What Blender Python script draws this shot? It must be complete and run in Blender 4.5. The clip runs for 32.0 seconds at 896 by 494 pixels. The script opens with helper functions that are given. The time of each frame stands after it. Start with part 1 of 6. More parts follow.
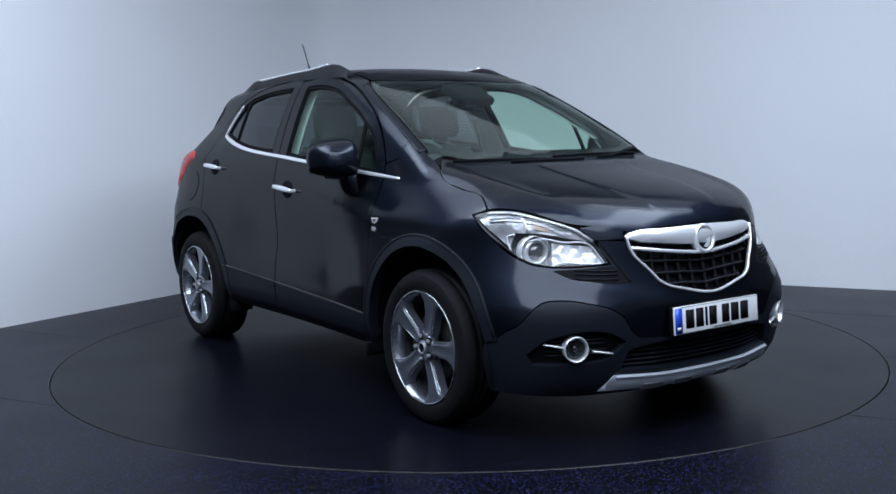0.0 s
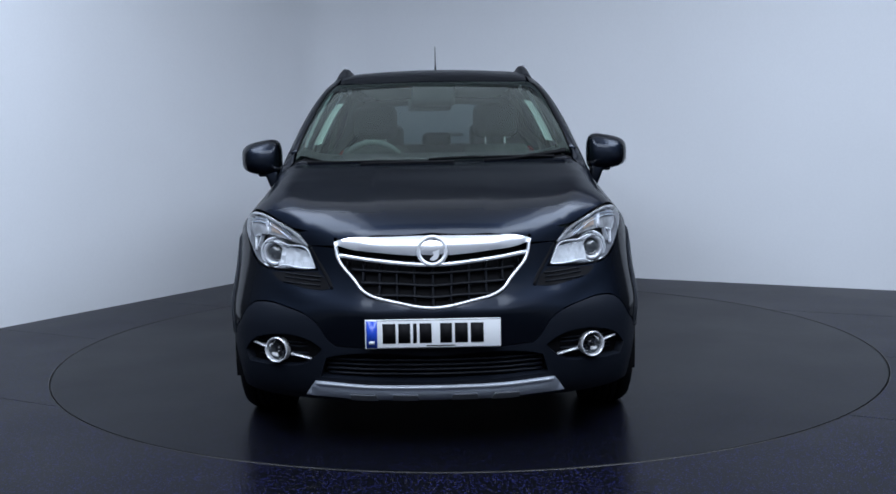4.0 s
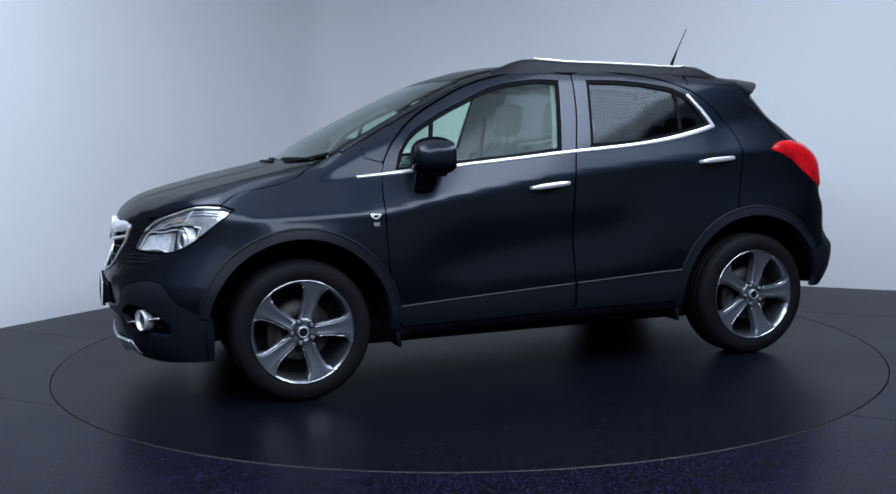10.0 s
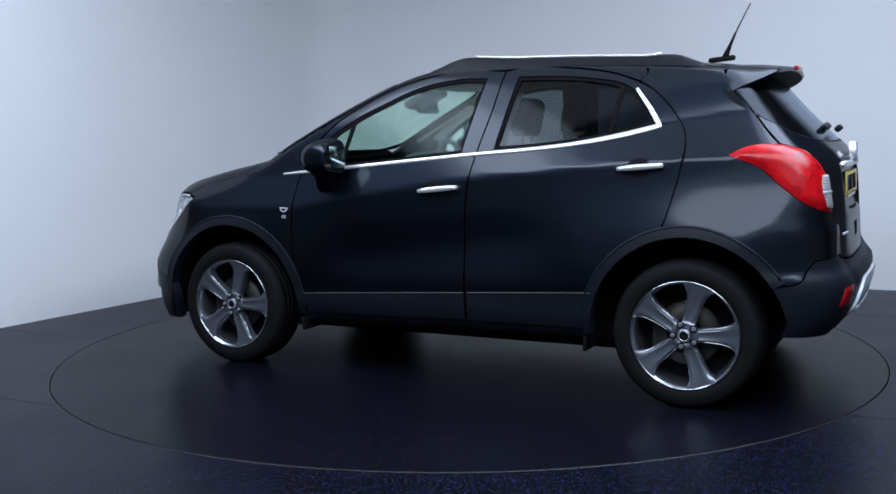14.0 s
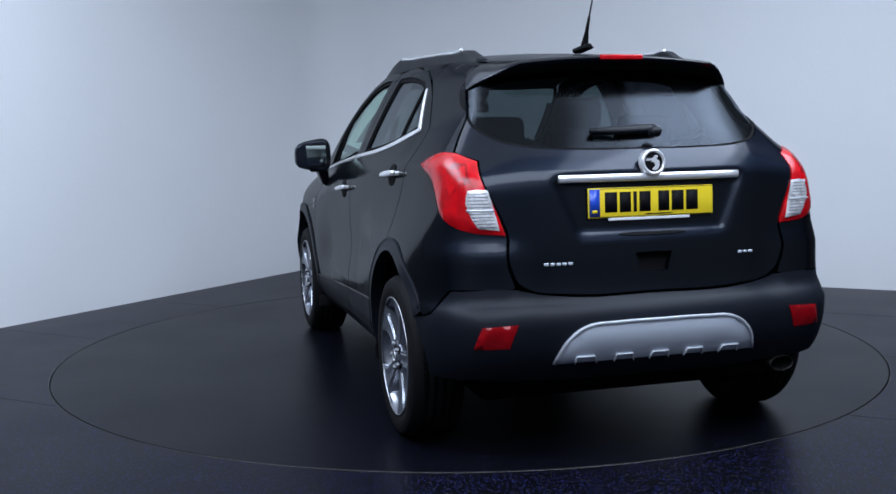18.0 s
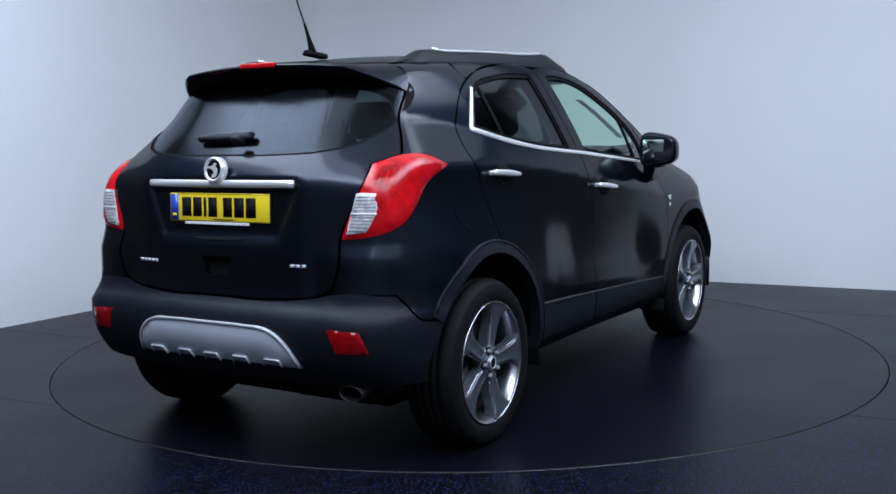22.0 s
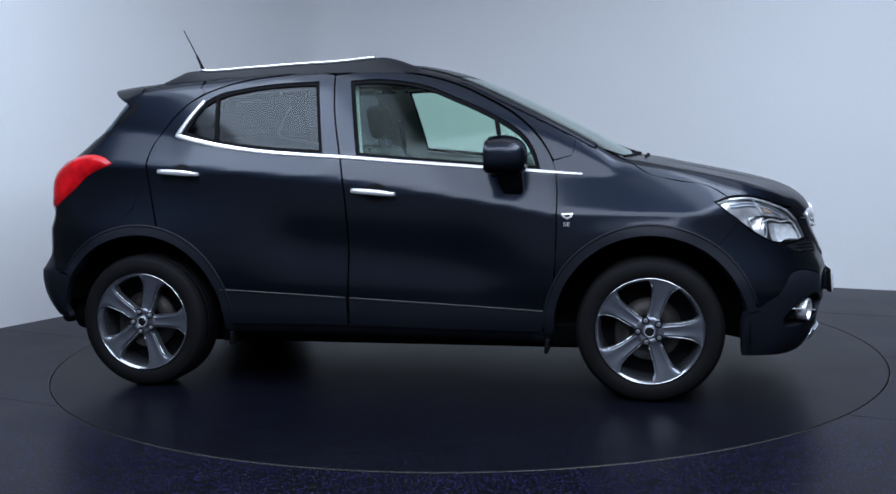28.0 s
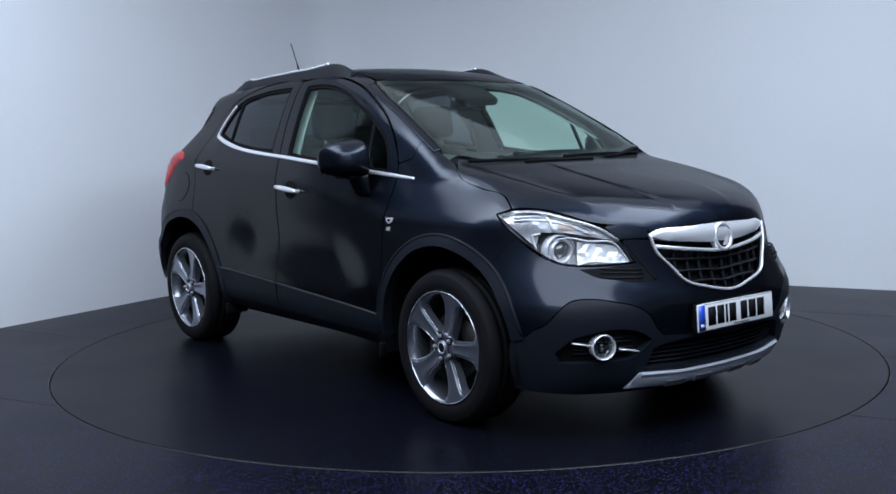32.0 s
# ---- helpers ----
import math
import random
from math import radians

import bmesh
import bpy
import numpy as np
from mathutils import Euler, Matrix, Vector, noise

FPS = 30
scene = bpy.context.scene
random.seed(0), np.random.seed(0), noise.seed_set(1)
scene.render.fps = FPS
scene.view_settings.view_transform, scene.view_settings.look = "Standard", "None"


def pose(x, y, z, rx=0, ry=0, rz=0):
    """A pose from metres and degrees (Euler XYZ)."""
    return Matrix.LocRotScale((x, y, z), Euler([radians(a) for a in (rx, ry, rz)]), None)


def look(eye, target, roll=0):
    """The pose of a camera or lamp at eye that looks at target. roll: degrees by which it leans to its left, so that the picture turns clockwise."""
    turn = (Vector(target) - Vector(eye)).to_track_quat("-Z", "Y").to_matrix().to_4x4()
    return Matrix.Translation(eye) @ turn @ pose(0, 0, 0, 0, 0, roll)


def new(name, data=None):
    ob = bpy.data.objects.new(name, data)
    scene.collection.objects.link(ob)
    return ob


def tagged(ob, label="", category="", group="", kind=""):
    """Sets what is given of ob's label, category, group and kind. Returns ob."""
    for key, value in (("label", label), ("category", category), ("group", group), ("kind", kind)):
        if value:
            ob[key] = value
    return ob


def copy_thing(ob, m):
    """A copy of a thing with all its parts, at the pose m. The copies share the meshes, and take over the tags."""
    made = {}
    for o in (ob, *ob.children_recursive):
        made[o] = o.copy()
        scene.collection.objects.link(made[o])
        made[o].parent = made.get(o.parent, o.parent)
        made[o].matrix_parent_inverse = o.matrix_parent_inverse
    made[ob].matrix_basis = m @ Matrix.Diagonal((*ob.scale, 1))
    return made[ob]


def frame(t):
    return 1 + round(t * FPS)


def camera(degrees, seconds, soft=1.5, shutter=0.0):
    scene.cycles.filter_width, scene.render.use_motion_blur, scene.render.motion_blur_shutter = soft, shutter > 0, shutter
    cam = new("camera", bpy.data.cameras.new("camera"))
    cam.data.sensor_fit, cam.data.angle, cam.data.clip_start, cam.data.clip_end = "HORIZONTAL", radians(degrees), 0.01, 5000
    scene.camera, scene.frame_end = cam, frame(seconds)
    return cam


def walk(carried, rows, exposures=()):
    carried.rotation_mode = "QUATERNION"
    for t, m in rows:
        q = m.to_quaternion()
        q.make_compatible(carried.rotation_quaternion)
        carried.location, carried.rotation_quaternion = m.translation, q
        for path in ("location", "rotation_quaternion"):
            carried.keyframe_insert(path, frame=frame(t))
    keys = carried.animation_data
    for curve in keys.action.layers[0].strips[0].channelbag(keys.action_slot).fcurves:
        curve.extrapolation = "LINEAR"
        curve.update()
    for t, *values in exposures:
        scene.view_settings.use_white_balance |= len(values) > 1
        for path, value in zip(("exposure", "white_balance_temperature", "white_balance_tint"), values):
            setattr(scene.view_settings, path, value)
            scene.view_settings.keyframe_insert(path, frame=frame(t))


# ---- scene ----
# A dark family car turns once on a round turntable in a white studio corner.
EYE = (0.0, -5.821, 1.2575)
cam = camera(47.74, 32.0, soft=1.6)
STAND = Matrix.Translation(EYE) @ Euler((0, 0, radians(0.7095))).to_matrix().to_4x4() @ Euler((radians(90 - 6.278), 0, 0)).to_matrix().to_4x4() @ Euler((0, 0, radians(-1.1245))).to_matrix().to_4x4()
walk(cam, [(0.0, STAND), (32.0, STAND)])

# ---- light: soft boxes under the ceiling of a closed studio ----
world = bpy.data.worlds.new("studio_air")
world.use_nodes = True
world.node_tree.nodes["Background"].inputs[0].default_value = (0.55, 0.68, 1.0, 1)
world.node_tree.nodes["Background"].inputs[1].default_value = 0.02
scene.world = world
scene.view_settings.exposure = 0.13


def soft_box(name, eye, target, sx, sy, watts, colour=(0.70, 0.86, 1.12)):
    data = bpy.data.lights.new(name, "AREA")
    data.shape, data.size, data.size_y, data.energy, data.color = "RECTANGLE", sx, sy, watts, colour
    ob = new(name, data)
    ob.matrix_world = look(eye, target)
    return ob


for x, y, k in ((-2.35, -1.9, 0.90), (2.5, -1.8, 1.04)):
    soft_box("ceiling_softbox", (x, y, 3.60), (x, y + 0.1, 0), 1.4, 3.0, 70 * k, (0.75, 0.88, 1.09))
    soft_box("ceiling_diffuser", (x, y, 3.64), (x, y + 0.1, 0), 2.3, 4.2, 80 * k, (0.75, 0.88, 1.09))
soft_box("ceiling_panel", (0.1, -4.7, 3.62), (0.1, -4.6, 0), 5.0, 3.0, 235, (0.78, 0.89, 1.07))
soft_box("overhead_diffuser", (0.1, 0.5, 3.66), (0.1, 0.6, 0), 6.4, 5.6, 74, (0.80, 0.90, 1.06))
soft_box("rear_ceiling_panel", (0.4, -8.2, 3.64), (0.4, -8.1, 0), 8.0, 4.4, 60, (0.80, 0.90, 1.06))

# ---- materials ----


def mat(name, colour, rough=0.5, metal=0.0, coat=0.0, grain=0.0, grain_size=200.0, spread=0.0, spread_size=3.0, bump=0.0, bump_size=300.0, rough_spread=0.0, spec=0.5, coat_rough=0.04, coat_ior=1.5, edge=None):
    """A node material with two scales of colour variation, fine relief and uneven gloss."""
    m = bpy.data.materials.new(name)
    m.use_nodes = True
    nt = m.node_tree
    b = nt.nodes["Principled BSDF"]
    b.inputs["Base Color"].default_value = (*colour, 1)
    b.inputs["Roughness"].default_value = rough
    b.inputs["Metallic"].default_value = metal
    b.inputs["Coat Weight"].default_value = coat
    b.inputs["Coat Roughness"].default_value = coat_rough
    b.inputs["Coat IOR"].default_value = coat_ior
    if edge:
        b.inputs["Specular Tint"].default_value = (*edge, 1)
    b.inputs["Specular IOR Level"].default_value = spec
    tc = nt.nodes.new("ShaderNodeTexCoord")

    def noise_at(scale, detail=3.0):
        n = nt.nodes.new("ShaderNodeTexNoise")
        n.inputs["Scale"].default_value, n.inputs["Detail"].default_value = scale, detail
        nt.links.new(tc.outputs["Object"], n.inputs["Vector"])
        return n

    if grain or spread:
        last = None
        for amount, size in ((spread, spread_size), (grain, grain_size)):
            if not amount:
                continue
            n = noise_at(size)
            r = nt.nodes.new("ShaderNodeMapRange")
            r.inputs["From Min"].default_value, r.inputs["From Max"].default_value = 0.3, 0.7
            r.inputs["To Min"].default_value, r.inputs["To Max"].default_value = 1 - amount, 1 + amount
            nt.links.new(n.outputs["Fac"], r.inputs["Value"])
            mul = nt.nodes.new("ShaderNodeVectorMath")
            mul.operation = "SCALE"
            if last is None:
                mul.inputs[0].default_value = colour
            else:
                nt.links.new(last, mul.inputs[0])
            nt.links.new(r.outputs["Result"], mul.inputs["Scale"])
            last = mul.outputs["Vector"]
        nt.links.new(last, b.inputs["Base Color"])
    if rough_spread:
        n = noise_at(spread_size * 2.3)
        r = nt.nodes.new("ShaderNodeMapRange")
        r.inputs["To Min"].default_value, r.inputs["To Max"].default_value = max(rough - rough_spread, 0.02), rough + rough_spread
        nt.links.new(n.outputs["Fac"], r.inputs["Value"])
        nt.links.new(r.outputs["Result"], b.inputs["Roughness"])
    if bump:
        n = noise_at(bump_size)
        bp = nt.nodes.new("ShaderNodeBump")
        bp.inputs["Strength"].default_value, bp.inputs["Distance"].default_value = bump, 0.002
        nt.links.new(n.outputs["Fac"], bp.inputs["Height"])
        nt.links.new(bp.outputs["Normal"], b.inputs["Normal"])
    return m


def glass(name, tint, ior=1.5, rough=0.0, sheen=(1.0, 1.0, 1.0)):
    """Thin window glass: tinted see-through with mirror gloss by angle."""
    m = bpy.data.materials.new(name)
    m.use_nodes = True
    nt = m.node_tree
    nt.nodes.clear()
    out = nt.nodes.new("ShaderNodeOutputMaterial")
    mix = nt.nodes.new("ShaderNodeMixShader")
    clear = nt.nodes.new("ShaderNodeBsdfTransparent")
    gloss = nt.nodes.new("ShaderNodeBsdfGlossy")
    facing = nt.nodes.new("ShaderNodeLayerWeight")
    facing.inputs["Blend"].default_value = 0.5
    power = nt.nodes.new("ShaderNodeMath")
    power.operation = "POWER"
    power.inputs[1].default_value = 5.0
    fres = nt.nodes.new("ShaderNodeMapRange")
    clear.inputs["Color"].default_value = (*tint, 1)
    gloss.inputs["Roughness"].default_value = rough
    gloss.inputs["Color"].default_value = (*sheen, 1)
    fres.inputs["To Min"].default_value = ((ior - 1) / (ior + 1)) ** 2
    nt.links.new(facing.outputs["Facing"], power.inputs[0])
    nt.links.new(power.outputs[0], fres.inputs["Value"])
    nt.links.new(fres.outputs["Result"], mix.inputs[0])
    nt.links.new(clear.outputs[0], mix.inputs[1])
    nt.links.new(gloss.outputs[0], mix.inputs[2])
    nt.links.new(mix.outputs[0], out.inputs["Surface"])
    return m


PAINT = mat("midnight_metallic_paint", (0.0116, 0.0155, 0.0248), 0.47, 1.0, 0.55, grain=0.25, grain_size=900, spread=0.05, spread_size=2, coat_rough=0.13, coat_ior=1.5, edge=(0.055, 0.070, 0.105))
GRAINED = mat("grained_black_plastic", (0.0068, 0.0089, 0.0142), 0.46, spec=0.20, grain=0.12, grain_size=300, spread=0.1, bump=0.25, bump_size=700)
BLACK = mat("gloss_black_plastic", (0.008, 0.008, 0.010), 0.22, spread=0.1, coat=0.3)
MATTE = mat("matte_black_plastic", (0.004, 0.004, 0.005), 0.7, spec=0.1, spread=0.15, bump=0.1)
CHROME = mat("chrome", (0.88, 0.89, 0.92), 0.24, 0.6, spread=0.03, rough_spread=0.03)
DULL = mat("dull_grey_paint", (0.20, 0.21, 0.23), 0.45, 0.4, spread=0.05, grain=0.05, grain_size=600)
MOULDING = mat("dim_moulding", (0.085, 0.085, 0.088), 0.5, 0.3, spread=0.1)
RAIL = mat("satin_black_rail", (0.007, 0.008, 0.011), 0.48, spec=0.18, spread=0.1)
SATIN = mat("satin_silver_paint", (0.60, 0.65, 0.74), 0.40, 0.45, spread=0.05, grain=0.05, grain_size=600)
ALLOY = mat("grey_painted_alloy", (0.26, 0.28, 0.33), 0.34, 0.85, coat=0.4, spread=0.06, grain=0.06, grain_size=500)
BARREL = mat("silver_rim_barrel", (0.42, 0.44, 0.49), 0.24, 0.95, spread=0.08, spread_size=12)
BRIGHT = mat("diamond_cut_alloy", (0.72, 0.73, 0.76), 0.18, 1.0, rough_spread=0.05)
TYRE = mat("tyre_rubber", (0.0045, 0.0045, 0.0055), 0.7, spec=0.16, spread=0.2, spread_size=9, grain=0.15, bump=0.2)
RUBBER = mat("seal_rubber", (0.004, 0.004, 0.005), 0.75, spec=0.08, spread=0.1)
STEEL = mat("brake_steel", (0.045, 0.042, 0.040), 0.5, 0.8, spread=0.25, spread_size=25)
RED = mat("red_lamp_lens", (0.46, 0.004, 0.008), 0.22, spec=0.25, coat=0.25, spread=0.28, spread_size=22, bump=0.12, bump_size=60)
DEEP_RED = mat("deep_red_lens_band", (0.24, 0.002, 0.005), 0.20, spec=0.3, coat=0.4, spread=0.2, spread_size=20)
CLEAR_LENS = mat("clear_lamp_lens", (0.70, 0.70, 0.72), 0.25, 0.3, spread=0.35, spread_size=45, bump=0.7, bump_size=120)
REFLECTOR = mat("lamp_reflector", (0.80, 0.82, 0.85), 0.26, 0.35, spread=0.15, spread_size=40, bump=0.4, bump_size=70)
UPPER = mat("upper_lamp_reflector", (0.52, 0.53, 0.55), 0.24, 0.45, spread=0.35, spread_size=18, bump=0.3, bump_size=90)
AMBER = mat("amber_bulb_tint", (0.46, 0.36, 0.29), 0.3, 0.3, spread=0.3, spread_size=30)
BOWL = mat("lamp_bowl_grey", (0.16, 0.165, 0.18), 0.35, 0.3, spread=0.15, spread_size=20)
PLATE_WHITE = mat("plate_white", (0.72, 0.73, 0.74), 0.35, coat=0.4, spread=0.03)
PLATE_YELLOW = mat("plate_yellow", (0.78, 0.58, 0.02), 0.35, coat=0.4, spread=0.03)
PLATE_BLUE = mat("plate_blue", (0.012, 0.06, 0.46), 0.35, coat=0.4, spread=0.03)
PLATE_INK = mat("plate_ink", (0.006, 0.006, 0.007), 0.6, spec=0.08, spread=0.05)
CABIN = mat("cabin_dark_trim", (0.058, 0.063, 0.063), 0.7, spread=0.15, bump=0.2)
CLOTH = mat("seat_cloth", (0.026, 0.029, 0.030), 0.85, grain=0.06, grain_size=120, spread=0.1, bump=0.08, bump_size=150)
LINING = mat("pale_headlining", (0.44, 0.45, 0.44), 0.9, grain=0.06, spread=0.05)
TRIM = mat("grey_pillar_trim", (0.22, 0.23, 0.225), 0.85, grain=0.06, spread=0.08)
SCREEN = glass("green_windscreen_glass", (0.77, 0.95, 0.85), 1.54, 0.03, (0.90, 1.0, 0.96))
REAR_GLASS = glass("rear_privacy_glass", (0.095, 0.11, 0.13), 1.40, 0.17, (0.62, 0.69, 0.80))
PRIVACY = glass("privacy_glass", (0.13, 0.14, 0.16), 1.34, 0.08, (0.90, 0.96, 1.0))
SIDE_GLASS = glass("green_side_glass", (0.77, 0.95, 0.85), 1.30, 0.06, (0.85, 1.0, 0.98))
SATIN_BRIGHT = mat("bright_badge_silver", (0.80, 0.81, 0.84), 0.30, 0.5, spread=0.05)
LENS = mat("dark_lens_glass", (0.05, 0.055, 0.06), 0.03, 0.0, coat=1.0, spec=1.0)
COVER = glass("lamp_cover_glass", (0.98, 0.985, 0.99), 1.42)
SILVERED = mat("tinted_mirror_silver", (0.40, 0.49, 0.48), 0.10, 1.0)

# ---- the studio ----


def part(name, geo, material, parent=None, label="", smooth=True, normals_of=None):
    """Links a bmesh, or (vertices, faces), as one mesh object under a thing or a part."""
    me = bpy.data.meshes.new(name)
    if isinstance(geo, bmesh.types.BMesh):
        geo.to_mesh(me)
        geo.free()
    else:
        me.from_pydata([tuple(map(float, v)) for v in geo[0]], [], [tuple(map(int, f)) for f in geo[1]])
        me.update()
    me.materials.append(material)
    if smooth:
        me.shade_smooth()
    ob = new(name, me)
    if parent:
        ob.parent = parent
    if label:
        ob["label"] = label
    return ob


def curve(*pairs):
    """A smooth monotone curve through (x, value) pairs, flat beyond its ends."""
    px = np.array([p[0] for p in pairs], float)
    py = np.array([p[1] for p in pairs], float)
    if px[0] > px[-1]:
        px, py = px[::-1], py[::-1]
    hx = np.diff(px)
    dl = np.diff(py) / hx
    m = np.zeros(len(px))
    for i in range(1, len(px) - 1):
        if dl[i - 1] * dl[i] > 0:
            w1, w2 = 2 * hx[i] + hx[i - 1], hx[i] + 2 * hx[i - 1]
            m[i] = (w1 + w2) / (w1 / dl[i - 1] + w2 / dl[i])
    m[0], m[-1] = dl[0], dl[-1]

    def at(x):
        x = np.clip(np.asarray(x, float), px[0], px[-1])
        i = np.clip(np.searchsorted(px, x) - 1, 0, len(px) - 2)
        t = (x - px[i]) / hx[i]
        t2, t3 = t * t, t * t * t
        return ((2 * t3 - 3 * t2 + 1) * py[i] + (t3 - 2 * t2 + t) * hx[i] * m[i]
                + (3 * t2 - 2 * t3) * py[i + 1] + (t3 - t2) * hx[i] * m[i + 1])
    return at


# ---- the car's skin: one smooth solid, cut into panels further down ----
# x ahead, y to the car's left, z up; the origin lies on the ground midway between the axles
top_line = curve((2.16, 0.72), (2.13, 0.86), (2.10, 0.910), (2.05, 0.950), (1.92, 0.999), (1.77, 1.040), (1.62, 1.072), (1.46, 1.104),
                 (1.30, 1.140), (1.19, 1.160), (1.10, 1.206), (0.95, 1.288), (0.78, 1.376), (0.60, 1.466), (0.42, 1.550), (0.25, 1.612),
                 (0.08, 1.648), (-0.15, 1.664), (-0.40, 1.666), (-0.70, 1.656), (-1.00, 1.636), (-1.25, 1.612), (-1.42, 1.592), (-1.70, 1.54))
crown = curve((2.1, 0.13), (1.8, 0.09), (1.5, 0.045), (1.2, 0.02), (0.9, 0.0), (0.5, 0.02), (0.1, 0.07), (-0.4, 0.13), (-1.2, 0.12), (-1.6, 0.13))
screen_bow = curve((1.5, 0.0), (1.2, 0.10), (0.2, 0.06), (-0.1, 0.0))
hip_width = curve((2.2, 0.86), (1.9, 0.882), (1.70, 0.890), (1.5, 0.894), (1.28, 0.896), (1.0, 0.888), (0.6, 0.876), (0, 0.872), (-0.6, 0.874), (-1.0, 0.892),
                  (-1.28, 0.900), (-1.5, 0.899), (-1.75, 0.886), (-2.1, 0.85))
crease_z = curve((2.0, 0.80), (1.6, 0.86), (1.2, 0.885), (0.84, 0.887), (0.65, 0.920), (0.1, 1.003), (-0.31, 1.052), (-0.95, 1.111), (-1.45, 1.143), (-2.0, 1.16))
crease_y = curve((2.0, 0.81), (1.7, 0.852), (1.4, 0.862), (0.9, 0.869), (0.07, 0.846), (-0.5, 0.834), (-0.95, 0.818), (-1.46, 0.792), (-1.75, 0.750), (-1.9, 0.715))
belt_z = curve((1.6, 1.02), (0.95, 1.066), (0.48, 1.104), (-0.22, 1.163), (-0.69, 1.201), (-0.98, 1.249), (-1.12, 1.280), (-1.5, 1.33), (-1.9, 1.36))
belt_y = curve((1.6, 0.745), (0.95, 0.768), (0.5, 0.790), (0, 0.797), (-0.6, 0.778), (-1.0, 0.733), (-1.15, 0.698), (-1.5, 0.625), (-1.8, 0.56))
roof_y = curve((0.9, 0.550), (0.4, 0.572), (0, 0.574), (-0.6, 0.568), (-1.1, 0.545), (-1.5, 0.500))
nose = curve((0.10, 1.98), (0.20, 2.060), (0.27, 2.105), (0.36, 2.130), (0.45, 2.144), (0.56, 2.150), (0.62, 2.134), (0.72, 2.112), (0.85, 2.095), (0.95, 2.07), (1.1, 2.0))
nose_drop_low = curve((0, 0), (0.25, 0.012), (0.40, 0.045), (0.51, 0.075), (0.63, 0.130), (0.72, 0.190), (0.80, 0.280), (0.86, 0.41), (0.95, 0.70))
nose_drop_high = curve((0, 0), (0.20, 0.016), (0.386, 0.072), (0.52, 0.145), (0.655, 0.250), (0.75, 0.345), (0.82, 0.47), (0.9, 0.74))
tail = curve((0.18, -1.74), (0.26, -1.815), (0.33, -1.882), (0.40, -1.938), (0.48, -1.974), (0.56, -1.986), (0.600, -1.978), (0.622, -1.954), (0.642, -1.930), (0.72, -1.920), (0.80, -1.917), (0.95, -1.908), (1.09, -1.895),
             (1.15, -1.862), (1.226, -1.796), (1.38, -1.648), (1.50, -1.545), (1.60, -1.46), (1.7, -1.38))
tail_drop_low = curve((0, 0), (0.37, 0.012), (0.57, 0.045), (0.70, 0.070), (0.78, 0.120), (0.84, 0.21), (0.90, 0.38))
tail_drop_high = curve((0, 0), (0.30, 0.012), (0.46, 0.045), (0.51, 0.066), (0.56, 0.092), (0.66, 0.155), (0.74, 0.26), (0.8, 0.40))
belly = curve((2.1, 0.20), (1.75, 0.185), (1.6, 0.20), (0.9, 0.25), (0, 0.27), (-0.8, 0.275), (-1.6, 0.25), (-1.9, 0.24))


def ramp(v, a, b):
    t = np.clip((v - a) / (b - a), 0, 1)
    return t * t * (3 - 2 * t)


def smax(a, b, k):
    h = np.clip(0.5 + 0.5 * (a - b) / k, 0, 1)
    return b + (a - b) * h + k * h * (1 - h)


scoop_z = curve((0.85, 0.575), (0.33, 0.650), (-0.19, 0.700), (-0.60, 0.745))


def sheer_width(x, z):
    """The half width of the side at that length and height."""
    hw, cy, cz, by, bz, ry = hip_width(x), crease_y(x), crease_z(x), belt_y(x), belt_z(x), roof_y(x)
    low = hw - 0.055 * ramp(0.42 - z, 0, 0.22) - 0.010 * ramp(0.56 - z, 0, 0.14)
    scoop = 0.027 * np.exp(-((z - scoop_z(x)) / 0.14) ** 2) * ramp(0.78 - np.abs(x), 0, 0.4)
    flare = 0.018 * np.exp(-((z - 0.78) / 0.12) ** 2) * (np.exp(-((x - 1.35) / 0.35) ** 2) + np.exp(-((x + 1.45) / 0.35) ** 2))
    lower = low + (cy - low) * ramp(z, 0.60, cz + 0.03) - scoop + flare * ramp(cz - z, 0, 0.1)
    mid = cy + (by - cy) * (z - cz) / np.maximum(bz - cz, 0.02)
    s = np.clip((z - bz) / (1.60 - bz), 0, 1.6)
    upper = by + (ry - by) * (0.80 * s + 0.20 * s * s)
    w = np.where(z < cz, lower, np.where(z < bz, mid, upper))
    return w


def half_width(x, z):
    """The side with its crease a little rounded."""
    d = 0.012
    return 0.5 * sheer_width(x, z) + 0.25 * (sheer_width(x, z - d) + sheer_width(x, z + d))


fold_y = curve((1.2, 0.275), (1.34, 0.262), (1.65, 0.258), (1.85, 0.235), (2.0, 0.192), (2.08, 0.165))
edge_y = curve((1.2, 0.685), (1.30, 0.672), (1.54, 0.640), (1.78, 0.592), (1.90, 0.540), (2.05, 0.450))
brow_z = curve((0.0, 0.574), (0.28, 0.590), (0.42, 0.612), (0.57, 0.655), (0.69, 0.706), (0.80, 0.76))


